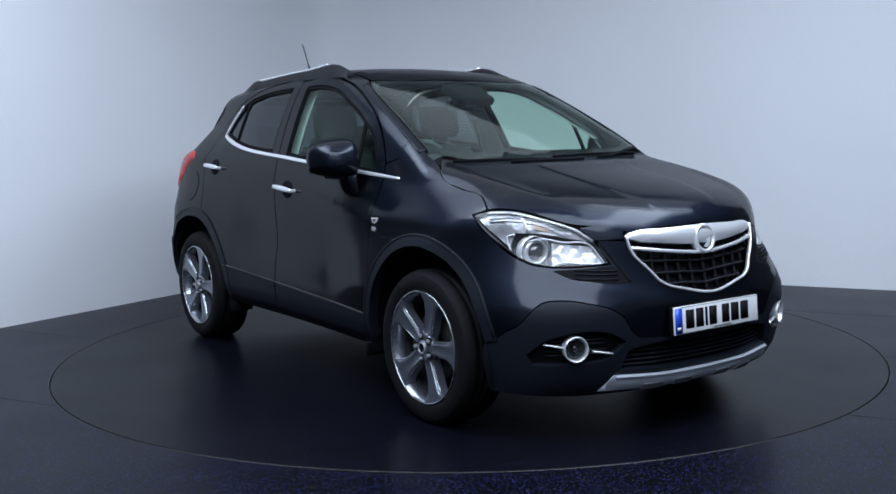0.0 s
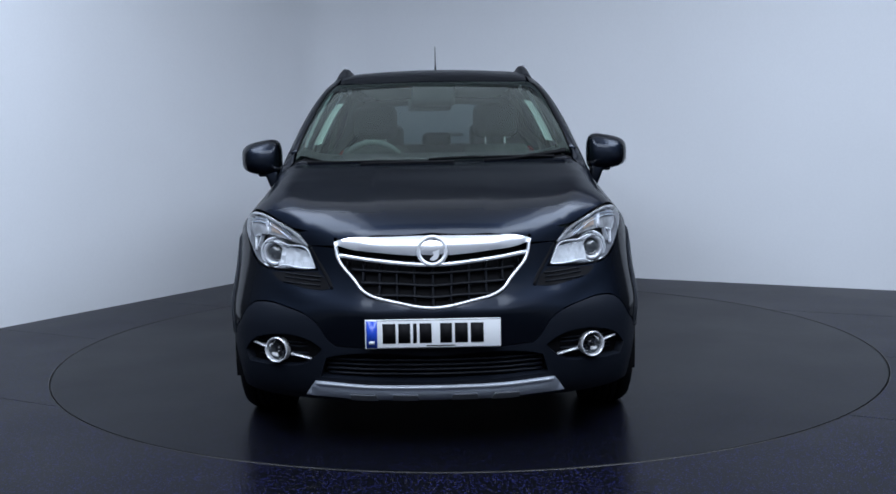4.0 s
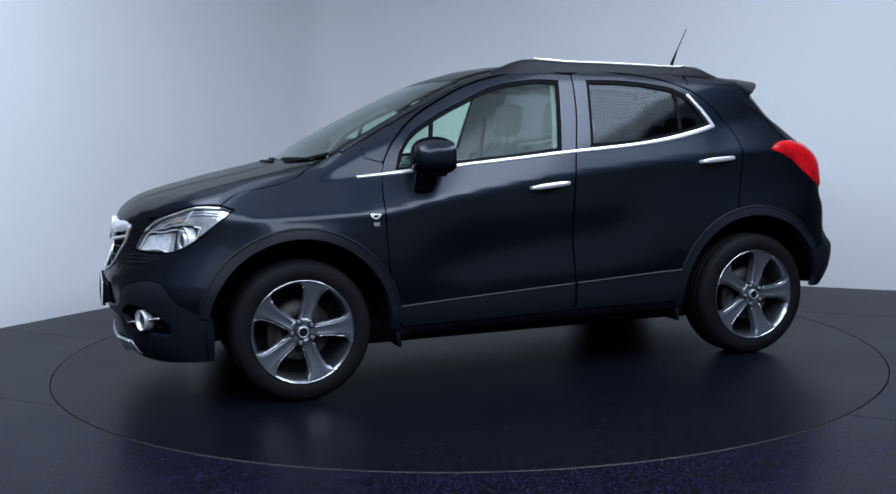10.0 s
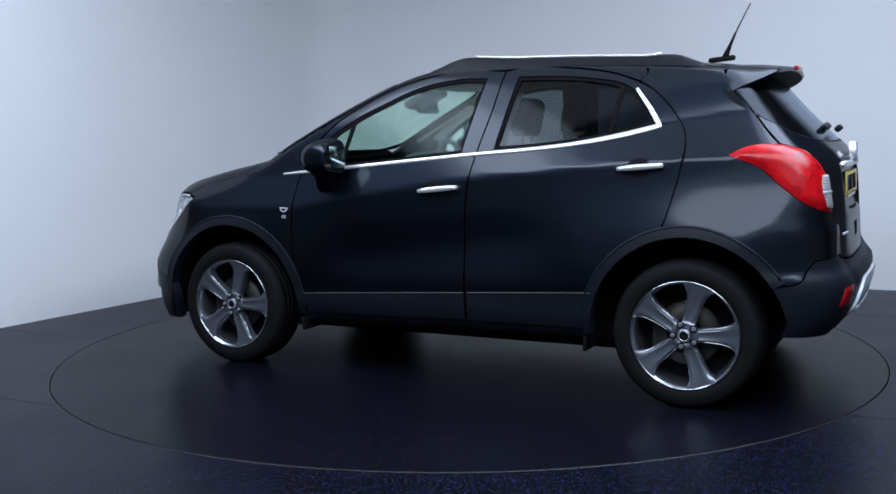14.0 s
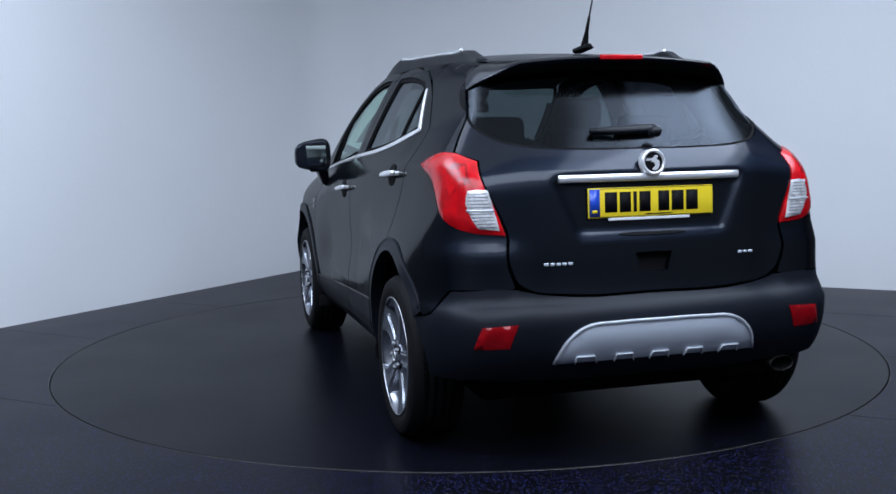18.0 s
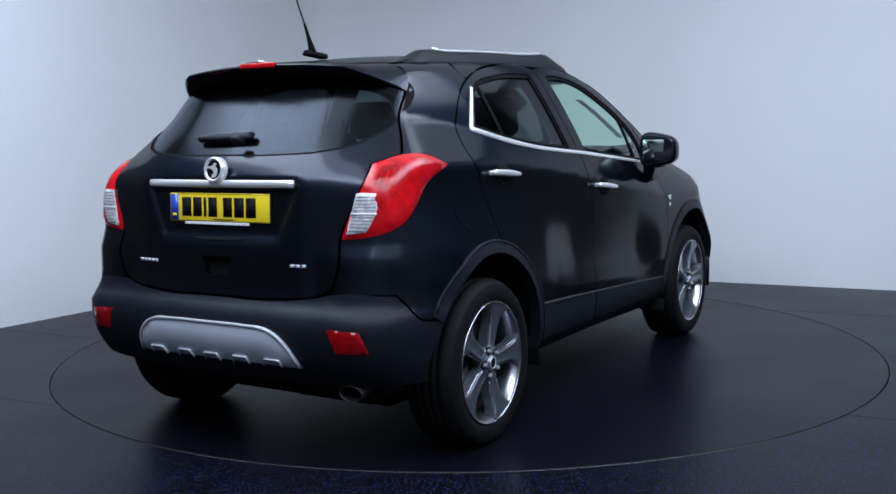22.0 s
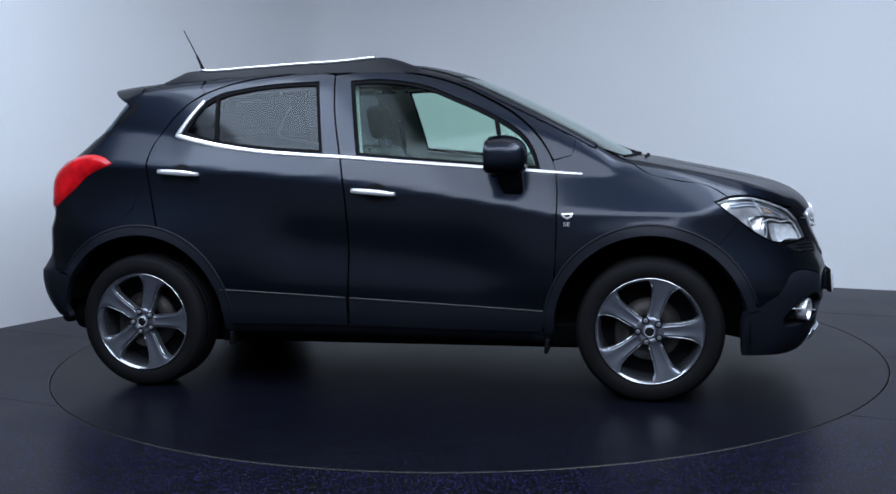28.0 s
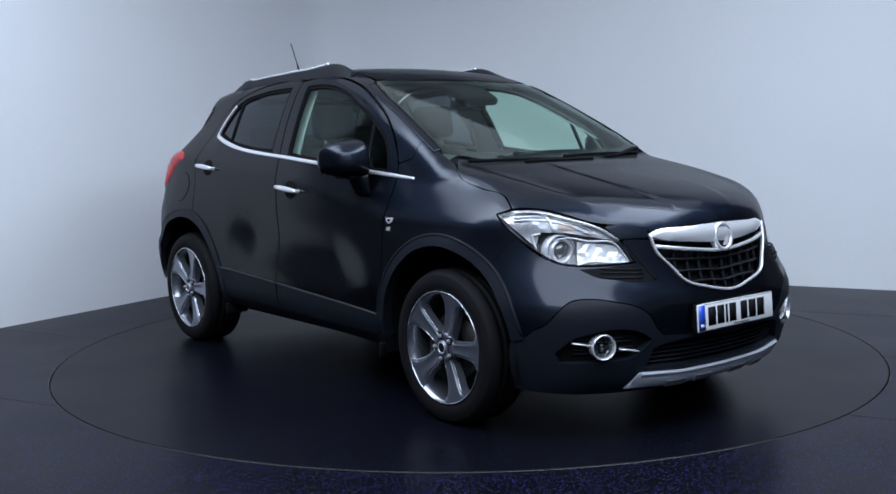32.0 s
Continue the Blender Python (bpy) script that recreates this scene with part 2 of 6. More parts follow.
def skin(x, y, z):
    """Below nought inside the car's skin, above it outside."""
    a = np.abs(y)
    side = a - half_width(x, z)
    xs = x + screen_bow(x) * a * a
    # two folds run down the bonnet, and an edge along each flank
    on_bonnet = ramp(x, 1.24, 1.40)
    folds = on_bonnet * (0.004 * ramp(fold_y(x) - a, -0.012, 0.016) * ramp(2.10 - x, 0.0, 0.20) + 0.006 * np.exp(-((a - edge_y(x)) / 0.045) ** 2))
    top = (z - (top_line(xs) - crown(x) * a * a) - folds) * 0.85
    hi = ramp(z, 0.50, 0.86)
    brow = 0.005 * np.exp(-((z - brow_z(a)) / 0.036) ** 2) * ramp(0.82 - a, 0, 0.2)
    front = (x - nose(z) + nose_drop_low(a) * (1 - hi) + nose_drop_high(a) * hi - brow) * 0.85
    up = ramp(z, 1.04, 1.32)
    dish_w = 0.300 + (z - 0.87) * 0.42
    dish = 0.020 * ramp(dish_w - a, -0.03, 0.03) * ramp(z, 0.855, 0.895) * ramp(1.094 - z, 0, 0.012)
    ledge = dish * -1.0 + 0.022 * ramp(a, 0.46, 0.62) * ramp(0.888 - z, 0, 0.090)
    rear = (tail(z) + tail_drop_low(a) * (1 - up) + tail_drop_high(a) * up - ledge - x) * 0.85
    kt = 0.10 + 0.04 * ramp(x, 1.0, 1.5) - 0.03 * ramp(-x, 0.9, 1.4)
    f = smax(side, top, kt)
    f = smax(f, smax(front, top, 0.115), 0.05)
    f = smax(f, rear, 0.06)
    return smax(f, belly(x) - z, 0.03)


def march(place, lo, hi):
    """The root of skin() along place(s) for s from lo (inside) to hi (outside)."""
    for _ in range(34):
        mid = 0.5 * (lo + hi)
        out = skin(*place(mid)) > 0
        lo, hi = np.where(out, lo, mid), np.where(out, mid, hi)
    return np.stack(place(0.5 * (lo + hi)), 1)


FRONT_HUB, REAR_HUB = 1.05, -1.05


def project(u, v, way):
    """Points on the skin for points of a plane pattern. way: left or right (u, v = x, z), top (x, y), front or rear (y, z), nose or tail (angle in degrees, z)."""
    u, v = np.asarray(u, float), np.asarray(v, float)
    n = np.zeros(len(u))
    if way in ("left", "right"):
        s = 1 if way == "left" else -1
        return march(lambda d: (u, s * d, v), n, n + 1.2)
    if way == "top":
        return march(lambda d: (u, v, d), n + 0.5, n + 2)
    if way == "front":
        return march(lambda d: (d, u, v), n + 0.8, n + 2.6)
    if way == "rear":
        return march(lambda d: (-d, u, v), n + 0.8, n + 2.6)
    a = np.radians(u)
    if way == "nose":
        return march(lambda d: (FRONT_HUB + d * np.cos(a), d * np.sin(a), v), n, n + 1.6)
    return march(lambda d: (REAR_HUB - d * np.cos(a), d * np.sin(a), v), n, n + 1.6)


def normals(p, e=0.010):
    g = np.stack([skin(*(p + e * k).T) - skin(*(p - e * k).T) for k in np.eye(3)], 1)
    return g / np.maximum(np.linalg.norm(g, axis=1, keepdims=True), 1e-9)

# ---- tools for panels on the skin ----
SPAN = math.radians(1) * 0.95  # metres along the skin for a degree round the hub


def spline(pts, step=0.03, corner=38.0, closed=True):
    """A smooth line through points; it keeps its corners where it turns sharply."""
    p = np.array(pts, float)
    n = len(p)
    tang, sharp = [], []
    for i in range(n):
        a, b, c = p[i - 1], p[i], p[(i + 1) % n]
        d1, d2 = b - a, c - b
        l1, l2 = np.linalg.norm(d1), np.linalg.norm(d2)
        turn = math.degrees(math.acos(max(-1, min(1, float(d1 @ d2) / max(l1 * l2, 1e-12)))))
        end = not closed and i in (0, n - 1)
        sharp.append(turn > corner or end)
        d = d1 / max(l1, 1e-9) * l2 + d2 / max(l2, 1e-9) * l1
        tang.append(d / max(np.linalg.norm(d), 1e-9))
    out = []
    for i in range(n if closed else n - 1):
        j = (i + 1) % n
        d = p[j] - p[i]
        ln = np.linalg.norm(d)
        k = max(1, int(math.ceil(ln / step)))
        t1 = d / max(ln, 1e-9) if sharp[i] else tang[i]
        t2 = d / max(ln, 1e-9) if sharp[j] else tang[j]
        for s in range(k):
            t = s / k
            out.append((2 * t ** 3 - 3 * t * t + 1) * p[i] + (t ** 3 - 2 * t * t + t) * ln * t1 + (3 * t * t - 2 * t ** 3) * p[j] + (t ** 3 - t * t) * ln * t2)
    if not closed:
        out.append(p[-1])
    return np.array(out)


def shrink(poly, d):
    """The closed line moved inwards by d."""
    if not d:
        return poly
    a = np.roll(poly, 1, 0)
    b = np.roll(poly, -1, 0)
    area = np.sum(poly[:, 0] * b[:, 1] - b[:, 0] * poly[:, 1])
    s = 1 if area > 0 else -1
    e1, e2 = poly - a, b - poly
    e1 /= np.maximum(np.linalg.norm(e1, axis=1, keepdims=True), 1e-9)
    e2 /= np.maximum(np.linalg.norm(e2, axis=1, keepdims=True), 1e-9)
    n1, n2 = np.stack([-e1[:, 1], e1[:, 0]], 1), np.stack([-e2[:, 1], e2[:, 0]], 1)
    m = n1 + n2
    m /= np.maximum(np.linalg.norm(m, axis=1, keepdims=True), 1e-9)
    c = np.maximum((m * n1).sum(1, keepdims=True), 0.5)
    return poly + s * d * m / c


def inside(q, poly):
    x, y = q[:, 0][:, None], q[:, 1][:, None]
    a, b = poly, np.roll(poly, -1, 0)
    cond = (a[:, 1] > y) != (b[:, 1] > y)
    with np.errstate(divide="ignore", invalid="ignore"):
        xi = (b[:, 0] - a[:, 0]) * (y - a[:, 1]) / (b[:, 1] - a[:, 1]) + a[:, 0]
    return (np.sum(cond & (x < xi), 1) % 2) == 1


def edge_gap(q, poly):
    a, b = poly, np.roll(poly, -1, 0)
    best = np.full(len(q), 1e9)
    for i in range(len(a)):
        e = b[i] - a[i]
        t = np.clip(((q - a[i]) @ e) / max(float(e @ e), 1e-12), 0, 1)
        best = np.minimum(best, np.linalg.norm(q - a[i] - t[:, None] * e, axis=1))
    return best


def fill(outer, holes, res):
    """Triangles over a plane shape with holes: points, faces, boundary loops as index lists."""
    from mathutils.geometry import delaunay_2d_cdt
    loops, pts, edges = [outer] + list(holes), [], []
    for lp in loops:
        k = len(pts)
        pts += [Vector((float(a), float(b))) for a, b in lp]
        edges += [(k + i, k + (i + 1) % len(lp)) for i in range(len(lp))]
    lo, hi = outer.min(0), outer.max(0)
    gx, gy = np.arange(lo[0] + res / 2, hi[0], res), np.arange(lo[1] + res / 2, hi[1], res)
    g = np.array([(x + (res / 2 if j % 2 else 0), y) for j, y in enumerate(gy) for x in gx])
    if len(g):
        ok = inside(g, outer) & (edge_gap(g, outer) > 0.45 * res)
        for h in holes:
            ok &= ~inside(g, h) & (edge_gap(g, h) > 0.45 * res)
        pts += [Vector((float(a), float(b))) for a, b in g[ok]]
    v, e, f, *_ = delaunay_2d_cdt(pts, edges, [], 0, 1e-6)
    v = np.array([(p.x, p.y) for p in v])
    f = np.array([t for t in f if len(t) == 3])
    c = v[f].mean(1)
    ok = inside(c, outer)
    for h in holes:
        ok &= ~inside(c, h)
    f = f[ok]
    a = v[f]
    cross = (a[:, 1, 0] - a[:, 0, 0]) * (a[:, 2, 1] - a[:, 0, 1]) - (a[:, 1, 1] - a[:, 0, 1]) * (a[:, 2, 0] - a[:, 0, 0])
    f[cross < 0] = f[cross < 0][:, ::-1]
    return v, f


def scale_of(way):
    return SPAN if way in ("nose", "tail") else 1.0


def panel(name, pts, way, material, parent, label="", holes=(), offset=0.0, depth=0.022, gap=0.0028, res=0.035, corner=38.0, facet=0.0, bulge=0.0, ready=False, soft=0.022):
    """A panel cut out of the skin by a plane outline, with its edges turned in."""
    su = scale_of(way)
    k = np.array([su, 1.0])
    if ready:
        outer, hs = np.array(pts, float) * k, [np.array(h, float) * k for h in holes]
    else:
        outer = spline(np.array(pts, float) * k, res, corner)
        hs = [spline(np.array(h, float) * k, res, corner) for h in holes]
    outer = shrink(outer, gap)
    hs = [shrink(h, -gap) for h in hs]
    v, f = fill(outer, hs, res)
    p = project(v[:, 0] / su, v[:, 1], way)
    n = normals(p)
    off = np.full(len(p), offset)
    if bulge:
        d = edge_gap(v, outer)
        off = off + bulge * (1 - np.exp(-d / max(abs(bulge), 0.006)))
    if facet:
        off = off + facet * (np.random.rand(len(p)) - 0.5)
    # face the way of the skin
    a = p[f]
    fn = np.cross(a[:, 1] - a[:, 0], a[:, 2] - a[:, 0])
    if (fn * n[f[:, 0]]).sum() < 0:
        f = f[:, ::-1]
    V = p + n * off[:, None]
    # border edges, in the order of the faces
    seen = {}
    for t in f:
        for i in range(3):
            a, b = int(t[i]), int(t[(i + 1) % 3])
            seen[(a, b)] = True
    border = [(a, b) for a, b in seen if (b, a) not in seen]
    ids = sorted({i for e in border for i in e})
    base = len(V)
    where = {i: base + s for s, i in enumerate(ids)}
    where2 = {i: base + len(ids) + s for s, i in enumerate(ids)}
    faces = [tuple(t) for t in f]
    nn = wide = normals(p, soft) if abs(offset) < 0.02 else n
    if depth:
        lip = V[ids] - n[ids] * depth
        V = np.vstack([V, V[ids], lip])
        nn = np.vstack([wide, wide[ids], wide[ids]])
        faces += [(where[b], where[a], where2[a], where2[b]) for a, b in border]
    me = bpy.data.meshes.new(name)
    me.from_pydata(V.tolist(), [], [tuple(map(int, q)) for q in faces])
    me.update()
    me.materials.append(material)
    me.shade_smooth()
    if not facet and not bulge:
        loop_vert = np.zeros(len(me.loops), np.int32)
        me.loops.foreach_get("vertex_index", loop_vert)
        ln = nn[loop_vert].copy()
        if depth:  # the turned-in edges keep their own direction
            pn = np.zeros(len(me.polygons) * 3, np.float32)
            me.polygons.foreach_get("normal", pn)
            pn = pn.reshape(-1, 3)
            starts = np.zeros(len(me.polygons), np.int32)
            me.polygons.foreach_get("loop_start", starts)
            for i in range(len(f), len(me.polygons)):
                ln[starts[i]:starts[i] + 4] = pn[i]
        me.normals_split_custom_set([tuple(map(float, q)) for q in ln])
    elif facet:
        me.polygons.foreach_set("use_smooth", [False] * len(me.polygons))
    ob = new(name, me)
    if parent:
        ob.parent = parent
        if parent == car:
            ob.location = (OX, OY, 0)
    if label:
        ob["label"] = label
    return ob


def strip(name, pts, way, width, high, material, parent, label="", offset=0.0, step=0.03, closed=False, taper=0.0, under=0.006, smooth_line=True, corner=50.0):
    """A moulding of that width along a line on the skin, standing high off it."""
    su = scale_of(way)
    line = np.array(pts, float) * np.array([su, 1.0])
    line = spline(line, step, corner, closed) if smooth_line else line
    p = project(line[:, 0] / su, line[:, 1], way)
    return bar(name, p, normals(p), width, high, material, parent, label, offset, closed, taper, under)


def bar(name, p, n, width, high, material, parent, label="", offset=0.0, closed=False, taper=0.0, under=0.006):
    k = len(p)
    t = np.roll(p, -1, 0) - np.roll(p, 1, 0) if closed else np.gradient(p, axis=0)
    t = t / np.maximum(np.linalg.norm(t, axis=1, keepdims=True), 1e-9)
    b = np.cross(n, t)
    b /= np.maximum(np.linalg.norm(b, axis=1, keepdims=True), 1e-9)
    w = np.full(k, float(width)) if np.isscalar(width) else np.interp(np.linspace(0, 1, k), np.linspace(0, 1, len(width)), width)
    if taper:
        s = np.minimum(np.arange(k), np.arange(k)[::-1]) / max(taper * k, 1)
        w = w * np.clip(0.25 + s, 0, 1)
    sec = [(-0.5, -under), (-0.5, high * 0.55), (-0.36, high * 0.9), (0, high), (0.36, high * 0.9), (0.5, high * 0.55), (0.5, -under)]
    m = len(sec)
    V = np.vstack([[p[i] + b[i] * w[i] * s + n[i] * (h + offset) for s, h in sec] for i in range(k)])
    F = []
    for i in range(k if closed else k - 1):
        j = (i + 1) % k
        F += [(i * m + s, i * m + (s + 1) % m, j * m + (s + 1) % m, j * m + s) for s in range(m)]
    if not closed:
        F += [tuple(range(m))[::-1], tuple((k - 1) * m + s for s in range(m))]
    return in_car(part(name, (V, F), material, parent, label), parent)


def in_car(ob, parent):
    if parent is not None and parent == car:
        ob.location = (OX, OY, 0)
    return ob


def tube(name, pts, radius, material, parent, label="", n=10, closed=False, step=0.02, smooth_line=True):
    p = spline(pts, step, 60, closed) if smooth_line else np.array(pts, float)
    k = len(p)
    r = np.full(k, float(radius)) if np.isscalar(radius) else np.interp(np.linspace(0, 1, k), np.linspace(0, 1, len(radius)), radius)
    t = np.roll(p, -1, 0) - np.roll(p, 1, 0) if closed else np.gradient(p, axis=0)
    t /= np.maximum(np.linalg.norm(t, axis=1, keepdims=True), 1e-9)
    ref = np.array([0.0, 0, 1.0]) if abs(t[:, 2]).mean() < 0.8 else np.array([1.0, 0, 0])
    u = np.cross(t, ref)
    u /= np.maximum(np.linalg.norm(u, axis=1, keepdims=True), 1e-9)
    w = np.cross(t, u)
    V = np.vstack([[p[i] + r[i] * (math.cos(a) * u[i] + math.sin(a) * w[i]) for a in np.linspace(0, 2 * math.pi, n, endpoint=False)] for i in range(k)])
    F = []
    for i in range(k if closed else k - 1):
        j = (i + 1) % k
        F += [(i * n + s, i * n + (s + 1) % n, j * n + (s + 1) % n, j * n + s) for s in range(n)]
    if not closed:
        F += [tuple(range(n))[::-1], tuple((k - 1) * n + s for s in range(n))]
    return in_car(part(name, (V, F), material, parent, label), parent)


def revolve(profile, n=64, axis="y", closed=False):
    """A turned shape: profile of (radius, place along the axis)."""
    k = len(profile)
    V, F = [], []
    for i in range(n):
        a = 2 * math.pi * i / n
        for r, h in profile:
            q = (r * math.cos(a), r * math.sin(a))
            V.append({"y": (q[0], h, q[1]), "x": (h, q[0], q[1]), "z": (q[0], q[1], h)}[axis])
    for i in range(n):
        j = (i + 1) % n
        F += [(i * k + s, j * k + s, j * k + (s + 1) % k, i * k + (s + 1) % k) for s in range(k if closed else k - 1)]
    bm = bmesh.new()
    vs = [bm.verts.new(v) for v in V]
    for f in F:
        bm.faces.new([vs[i] for i in f])
    bmesh.ops.remove_doubles(bm, verts=bm.verts, dist=1e-5)
    bmesh.ops.recalc_face_normals(bm, faces=bm.faces)
    return bm


def rbox(size, r=0.02, seg=3, m=None):
    """A block with rounded edges."""
    bm = bmesh.new()
    bmesh.ops.create_cube(bm, size=1)
    bmesh.ops.scale(bm, vec=size, verts=bm.verts)
    if r:
        bmesh.ops.bevel(bm, geom=list(bm.edges), offset=min(r, min(size) * 0.48), segments=seg, profile=0.5, affect="EDGES")
    if m is not None:
        bmesh.ops.transform(bm, matrix=m, verts=bm.verts)
    return bm


def block(name, size, m, r, material, parent, label="", seg=3):
    return in_car(part(name, rbox(size, r, seg, m), material, parent, label), parent)


def sharpen(ob, deg=40):
    bm = bmesh.new()
    bm.from_mesh(ob.data)
    for e in bm.edges:
        e.smooth = len(e.link_faces) == 2 and e.calc_face_angle(0) < radians(deg)
    bm.to_mesh(ob.data)
    bm.free()
    return ob


def slab(a, b, z0, z1, t):
    """A wall from a to b on the plan, its inner face on that line, t thick to the right of the way from a to b."""
    a, b = Vector((*a, 0)), Vector((*b, 0))
    d = (b - a).normalized()
    n = Vector((d.y, -d.x, 0)) * t
    lo, hi = Vector((0, 0, z0)), Vector((0, 0, z1))
    v = [a + lo, b + lo, b + n + lo, a + n + lo, a + hi, b + hi, b + n + hi, a + n + hi]
    return v, [(3, 2, 1, 0), (4, 5, 6, 7), (0, 1, 5, 4), (1, 2, 6, 5), (2, 3, 7, 6), (3, 0, 4, 7)]


def floor_vinyl(name, flecks):
    """Dark vinyl, dull and a little uneven in gloss, with fine blue and pale flecks."""
    vinyl = bpy.data.materials.new(name)
    vinyl.use_nodes = True
    nt = vinyl.node_tree
    b = nt.nodes["Principled BSDF"]
    b.inputs["Specular IOR Level"].default_value = 0.062
    tc = nt.nodes.new("ShaderNodeTexCoord")
    vor = nt.nodes.new("ShaderNodeTexVoronoi")
    vor.inputs["Scale"].default_value = 190
    hue = nt.nodes.new("ShaderNodeValToRGB")
    hue.color_ramp.elements[0].position, hue.color_ramp.elements[0].color = 0.0, (0.0040, 0.0044, 0.0068, 1)
    hue.color_ramp.elements[1].position, hue.color_ramp.elements[1].color = 1.0, (0.006, 0.0068, 0.010, 1)
    for p, c in ((0.80, (0.005, 0.0054, 0.0085)), (0.86, (0.018, 0.020, 0.085)), (0.975, (0.045, 0.042, 0.050))):
        e = hue.color_ramp.elements.new(p)
        e.color = [a + (b2 - a) * (flecks if p > 0.81 else 1) for a, b2 in zip((0.005, 0.0054, 0.0085), c)] + [1]
    hue.color_ramp.interpolation = "CONSTANT"
    sep = nt.nodes.new("ShaderNodeSeparateColor")
    big = nt.nodes.new("ShaderNodeTexNoise")
    big.inputs["Scale"].default_value, big.inputs["Detail"].default_value = 1.3, 5
    rr = nt.nodes.new("ShaderNodeMapRange")
    rr.inputs["To Min"].default_value, rr.inputs["To Max"].default_value = 0.25, 0.40
    shade = nt.nodes.new("ShaderNodeMapRange")
    shade.inputs["To Min"].default_value, shade.inputs["To Max"].default_value = 0.44, 0.79
    mul = nt.nodes.new("ShaderNodeVectorMath")
    mul.operation = "SCALE"
    bp = nt.nodes.new("ShaderNodeBump")
    bp.inputs["Strength"].default_value, bp.inputs["Distance"].default_value = 0.08, 0.001
    nt.links.new(tc.outputs["Object"], vor.inputs["Vector"])
    nt.links.new(tc.outputs["Object"], big.inputs["Vector"])
    nt.links.new(vor.outputs["Color"], sep.inputs["Color"])
    nt.links.new(sep.outputs[0], hue.inputs["Fac"])
    nt.links.new(big.outputs["Fac"], rr.inputs["Value"])
    nt.links.new(big.outputs["Fac"], shade.inputs["Value"])
    nt.links.new(hue.outputs["Color"], mul.inputs[0])
    nt.links.new(shade.outputs["Result"], mul.inputs["Scale"])
    nt.links.new(mul.outputs["Vector"], b.inputs["Base Color"])
    nt.links.new(rr.outputs["Result"], b.inputs["Roughness"])
    nt.links.new(vor.outputs["Distance"], bp.inputs["Height"])
    nt.links.new(bp.outputs["Normal"], b.inputs["Normal"])
    return vinyl


def studio():
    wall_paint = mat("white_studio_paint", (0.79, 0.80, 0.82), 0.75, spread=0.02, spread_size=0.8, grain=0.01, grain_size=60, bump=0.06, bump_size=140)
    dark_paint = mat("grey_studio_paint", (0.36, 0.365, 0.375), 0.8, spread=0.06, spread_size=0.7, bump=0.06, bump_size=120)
    unseen_dark_paint = mat("dark_studio_paint", (0.07, 0.072, 0.078), 0.8, spread=0.08, spread_size=0.7, bump=0.06, bump_size=120)
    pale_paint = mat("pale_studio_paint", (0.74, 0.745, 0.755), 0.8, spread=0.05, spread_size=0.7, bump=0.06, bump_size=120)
    # speckled dark vinyl
    vinyl = floor_vinyl("speckled_dark_vinyl", 1.25)
    plain = floor_vinyl("plain_dark_vinyl", 0.40)

    # plan: the two white walls meet in a corner behind the car
    p1, p2 = Vector((-3.18, 1.01)), Vector((-1.45, 3.93))
    q1, q2 = Vector((1.50, 2.88)), Vector((3.36, 1.95))
    dl, dr = (p2 - p1).normalized(), (q1 - q2).normalized()
    m = Matrix(((dl.x, -dr.x), (dl.y, -dr.y))).inverted() @ (q2 - p1)
    corner = p1 + dl * m.x
    far_l, far_r = corner - dl * 13.5, corner - dr * 12.5
    back = far_l + far_r - corner
    H = 3.7
    # the corner itself is softly rounded
    rad = 0.45
    half_turn = math.acos(max(-1.0, min(1.0, (-dl).dot(-dr)))) / 2
    back_off = rad / math.tan(half_turn)
    ca, cb = corner - dl * back_off, corner - dr * back_off
    hub = corner + ((-dl) + (-dr)).normalized() * rad / math.sin(half_turn)
    a0, a1 = math.atan2(ca.y - hub.y, ca.x - hub.x), math.atan2(cb.y - hub.y, cb.x - hub.x)
    if a0 < a1:
        a0 += 2 * math.pi
    V, F = [], []
    for i in range(17):
        a = a0 + (a1 - a0) * i / 16
        for r in (rad, rad + 0.15):
            for z in (0, H):
                V.append((hub.x + r * math.cos(a), hub.y + r * math.sin(a), z))
    for i in range(16):
        F += [(4 * i, 4 * i + 4, 4 * i + 5, 4 * i + 1), (4 * i + 2, 4 * i + 3, 4 * i + 7, 4 * i + 6)]
    tagged(part("wall_corner", (V, F), wall_paint), "softly rounded white corner between the studio walls", "wall", kind="structure")
    # beyond the view the walls are added dark, so the car's flanks reflect dark
    turn_l = p1 - dl * WHITE_END
    tagged(part("wall_left", slab(turn_l, ca, 0, H, -0.15), wall_paint, smooth=False), "white painted studio wall, plain and matt", "wall", kind="structure")
    tagged(part("wall_left_far", slab(far_l, turn_l, 0, H, -0.15), unseen_dark_paint, smooth=False), "unseen studio wall past the white one, dark for the car's reflections", "wall", kind="structure")
    turn_r = q2 - dr * WHITE_END
    tagged(part("wall_right", slab(cb, turn_r, 0, H, -0.15), wall_paint, smooth=False), "white painted studio wall meeting the other in a corner", "wall", kind="structure")
    tagged(part("wall_right_far", slab(turn_r, far_r, 0, H, -0.15), unseen_dark_paint, smooth=False), "unseen studio wall past the white one, dark for the car's reflections", "wall", kind="structure")
    # two more unseen walls, added to close the room
    tagged(part("wall_side", slab(far_r, back, 0, H, -0.15), dark_paint, smooth=False), "unseen mid grey studio wall that closes the room", "wall", kind="structure")
    tagged(part("wall_back", slab(back, far_l, 0, H, -0.15), dark_paint, smooth=False), "unseen mid grey studio wall that closes the room", "wall", kind="structure")
    zs = [(*p, H) for p in (far_l, corner, far_r, back)]
    zt = [(*p, H + 0.15) for p in (far_l, corner, far_r, back)]
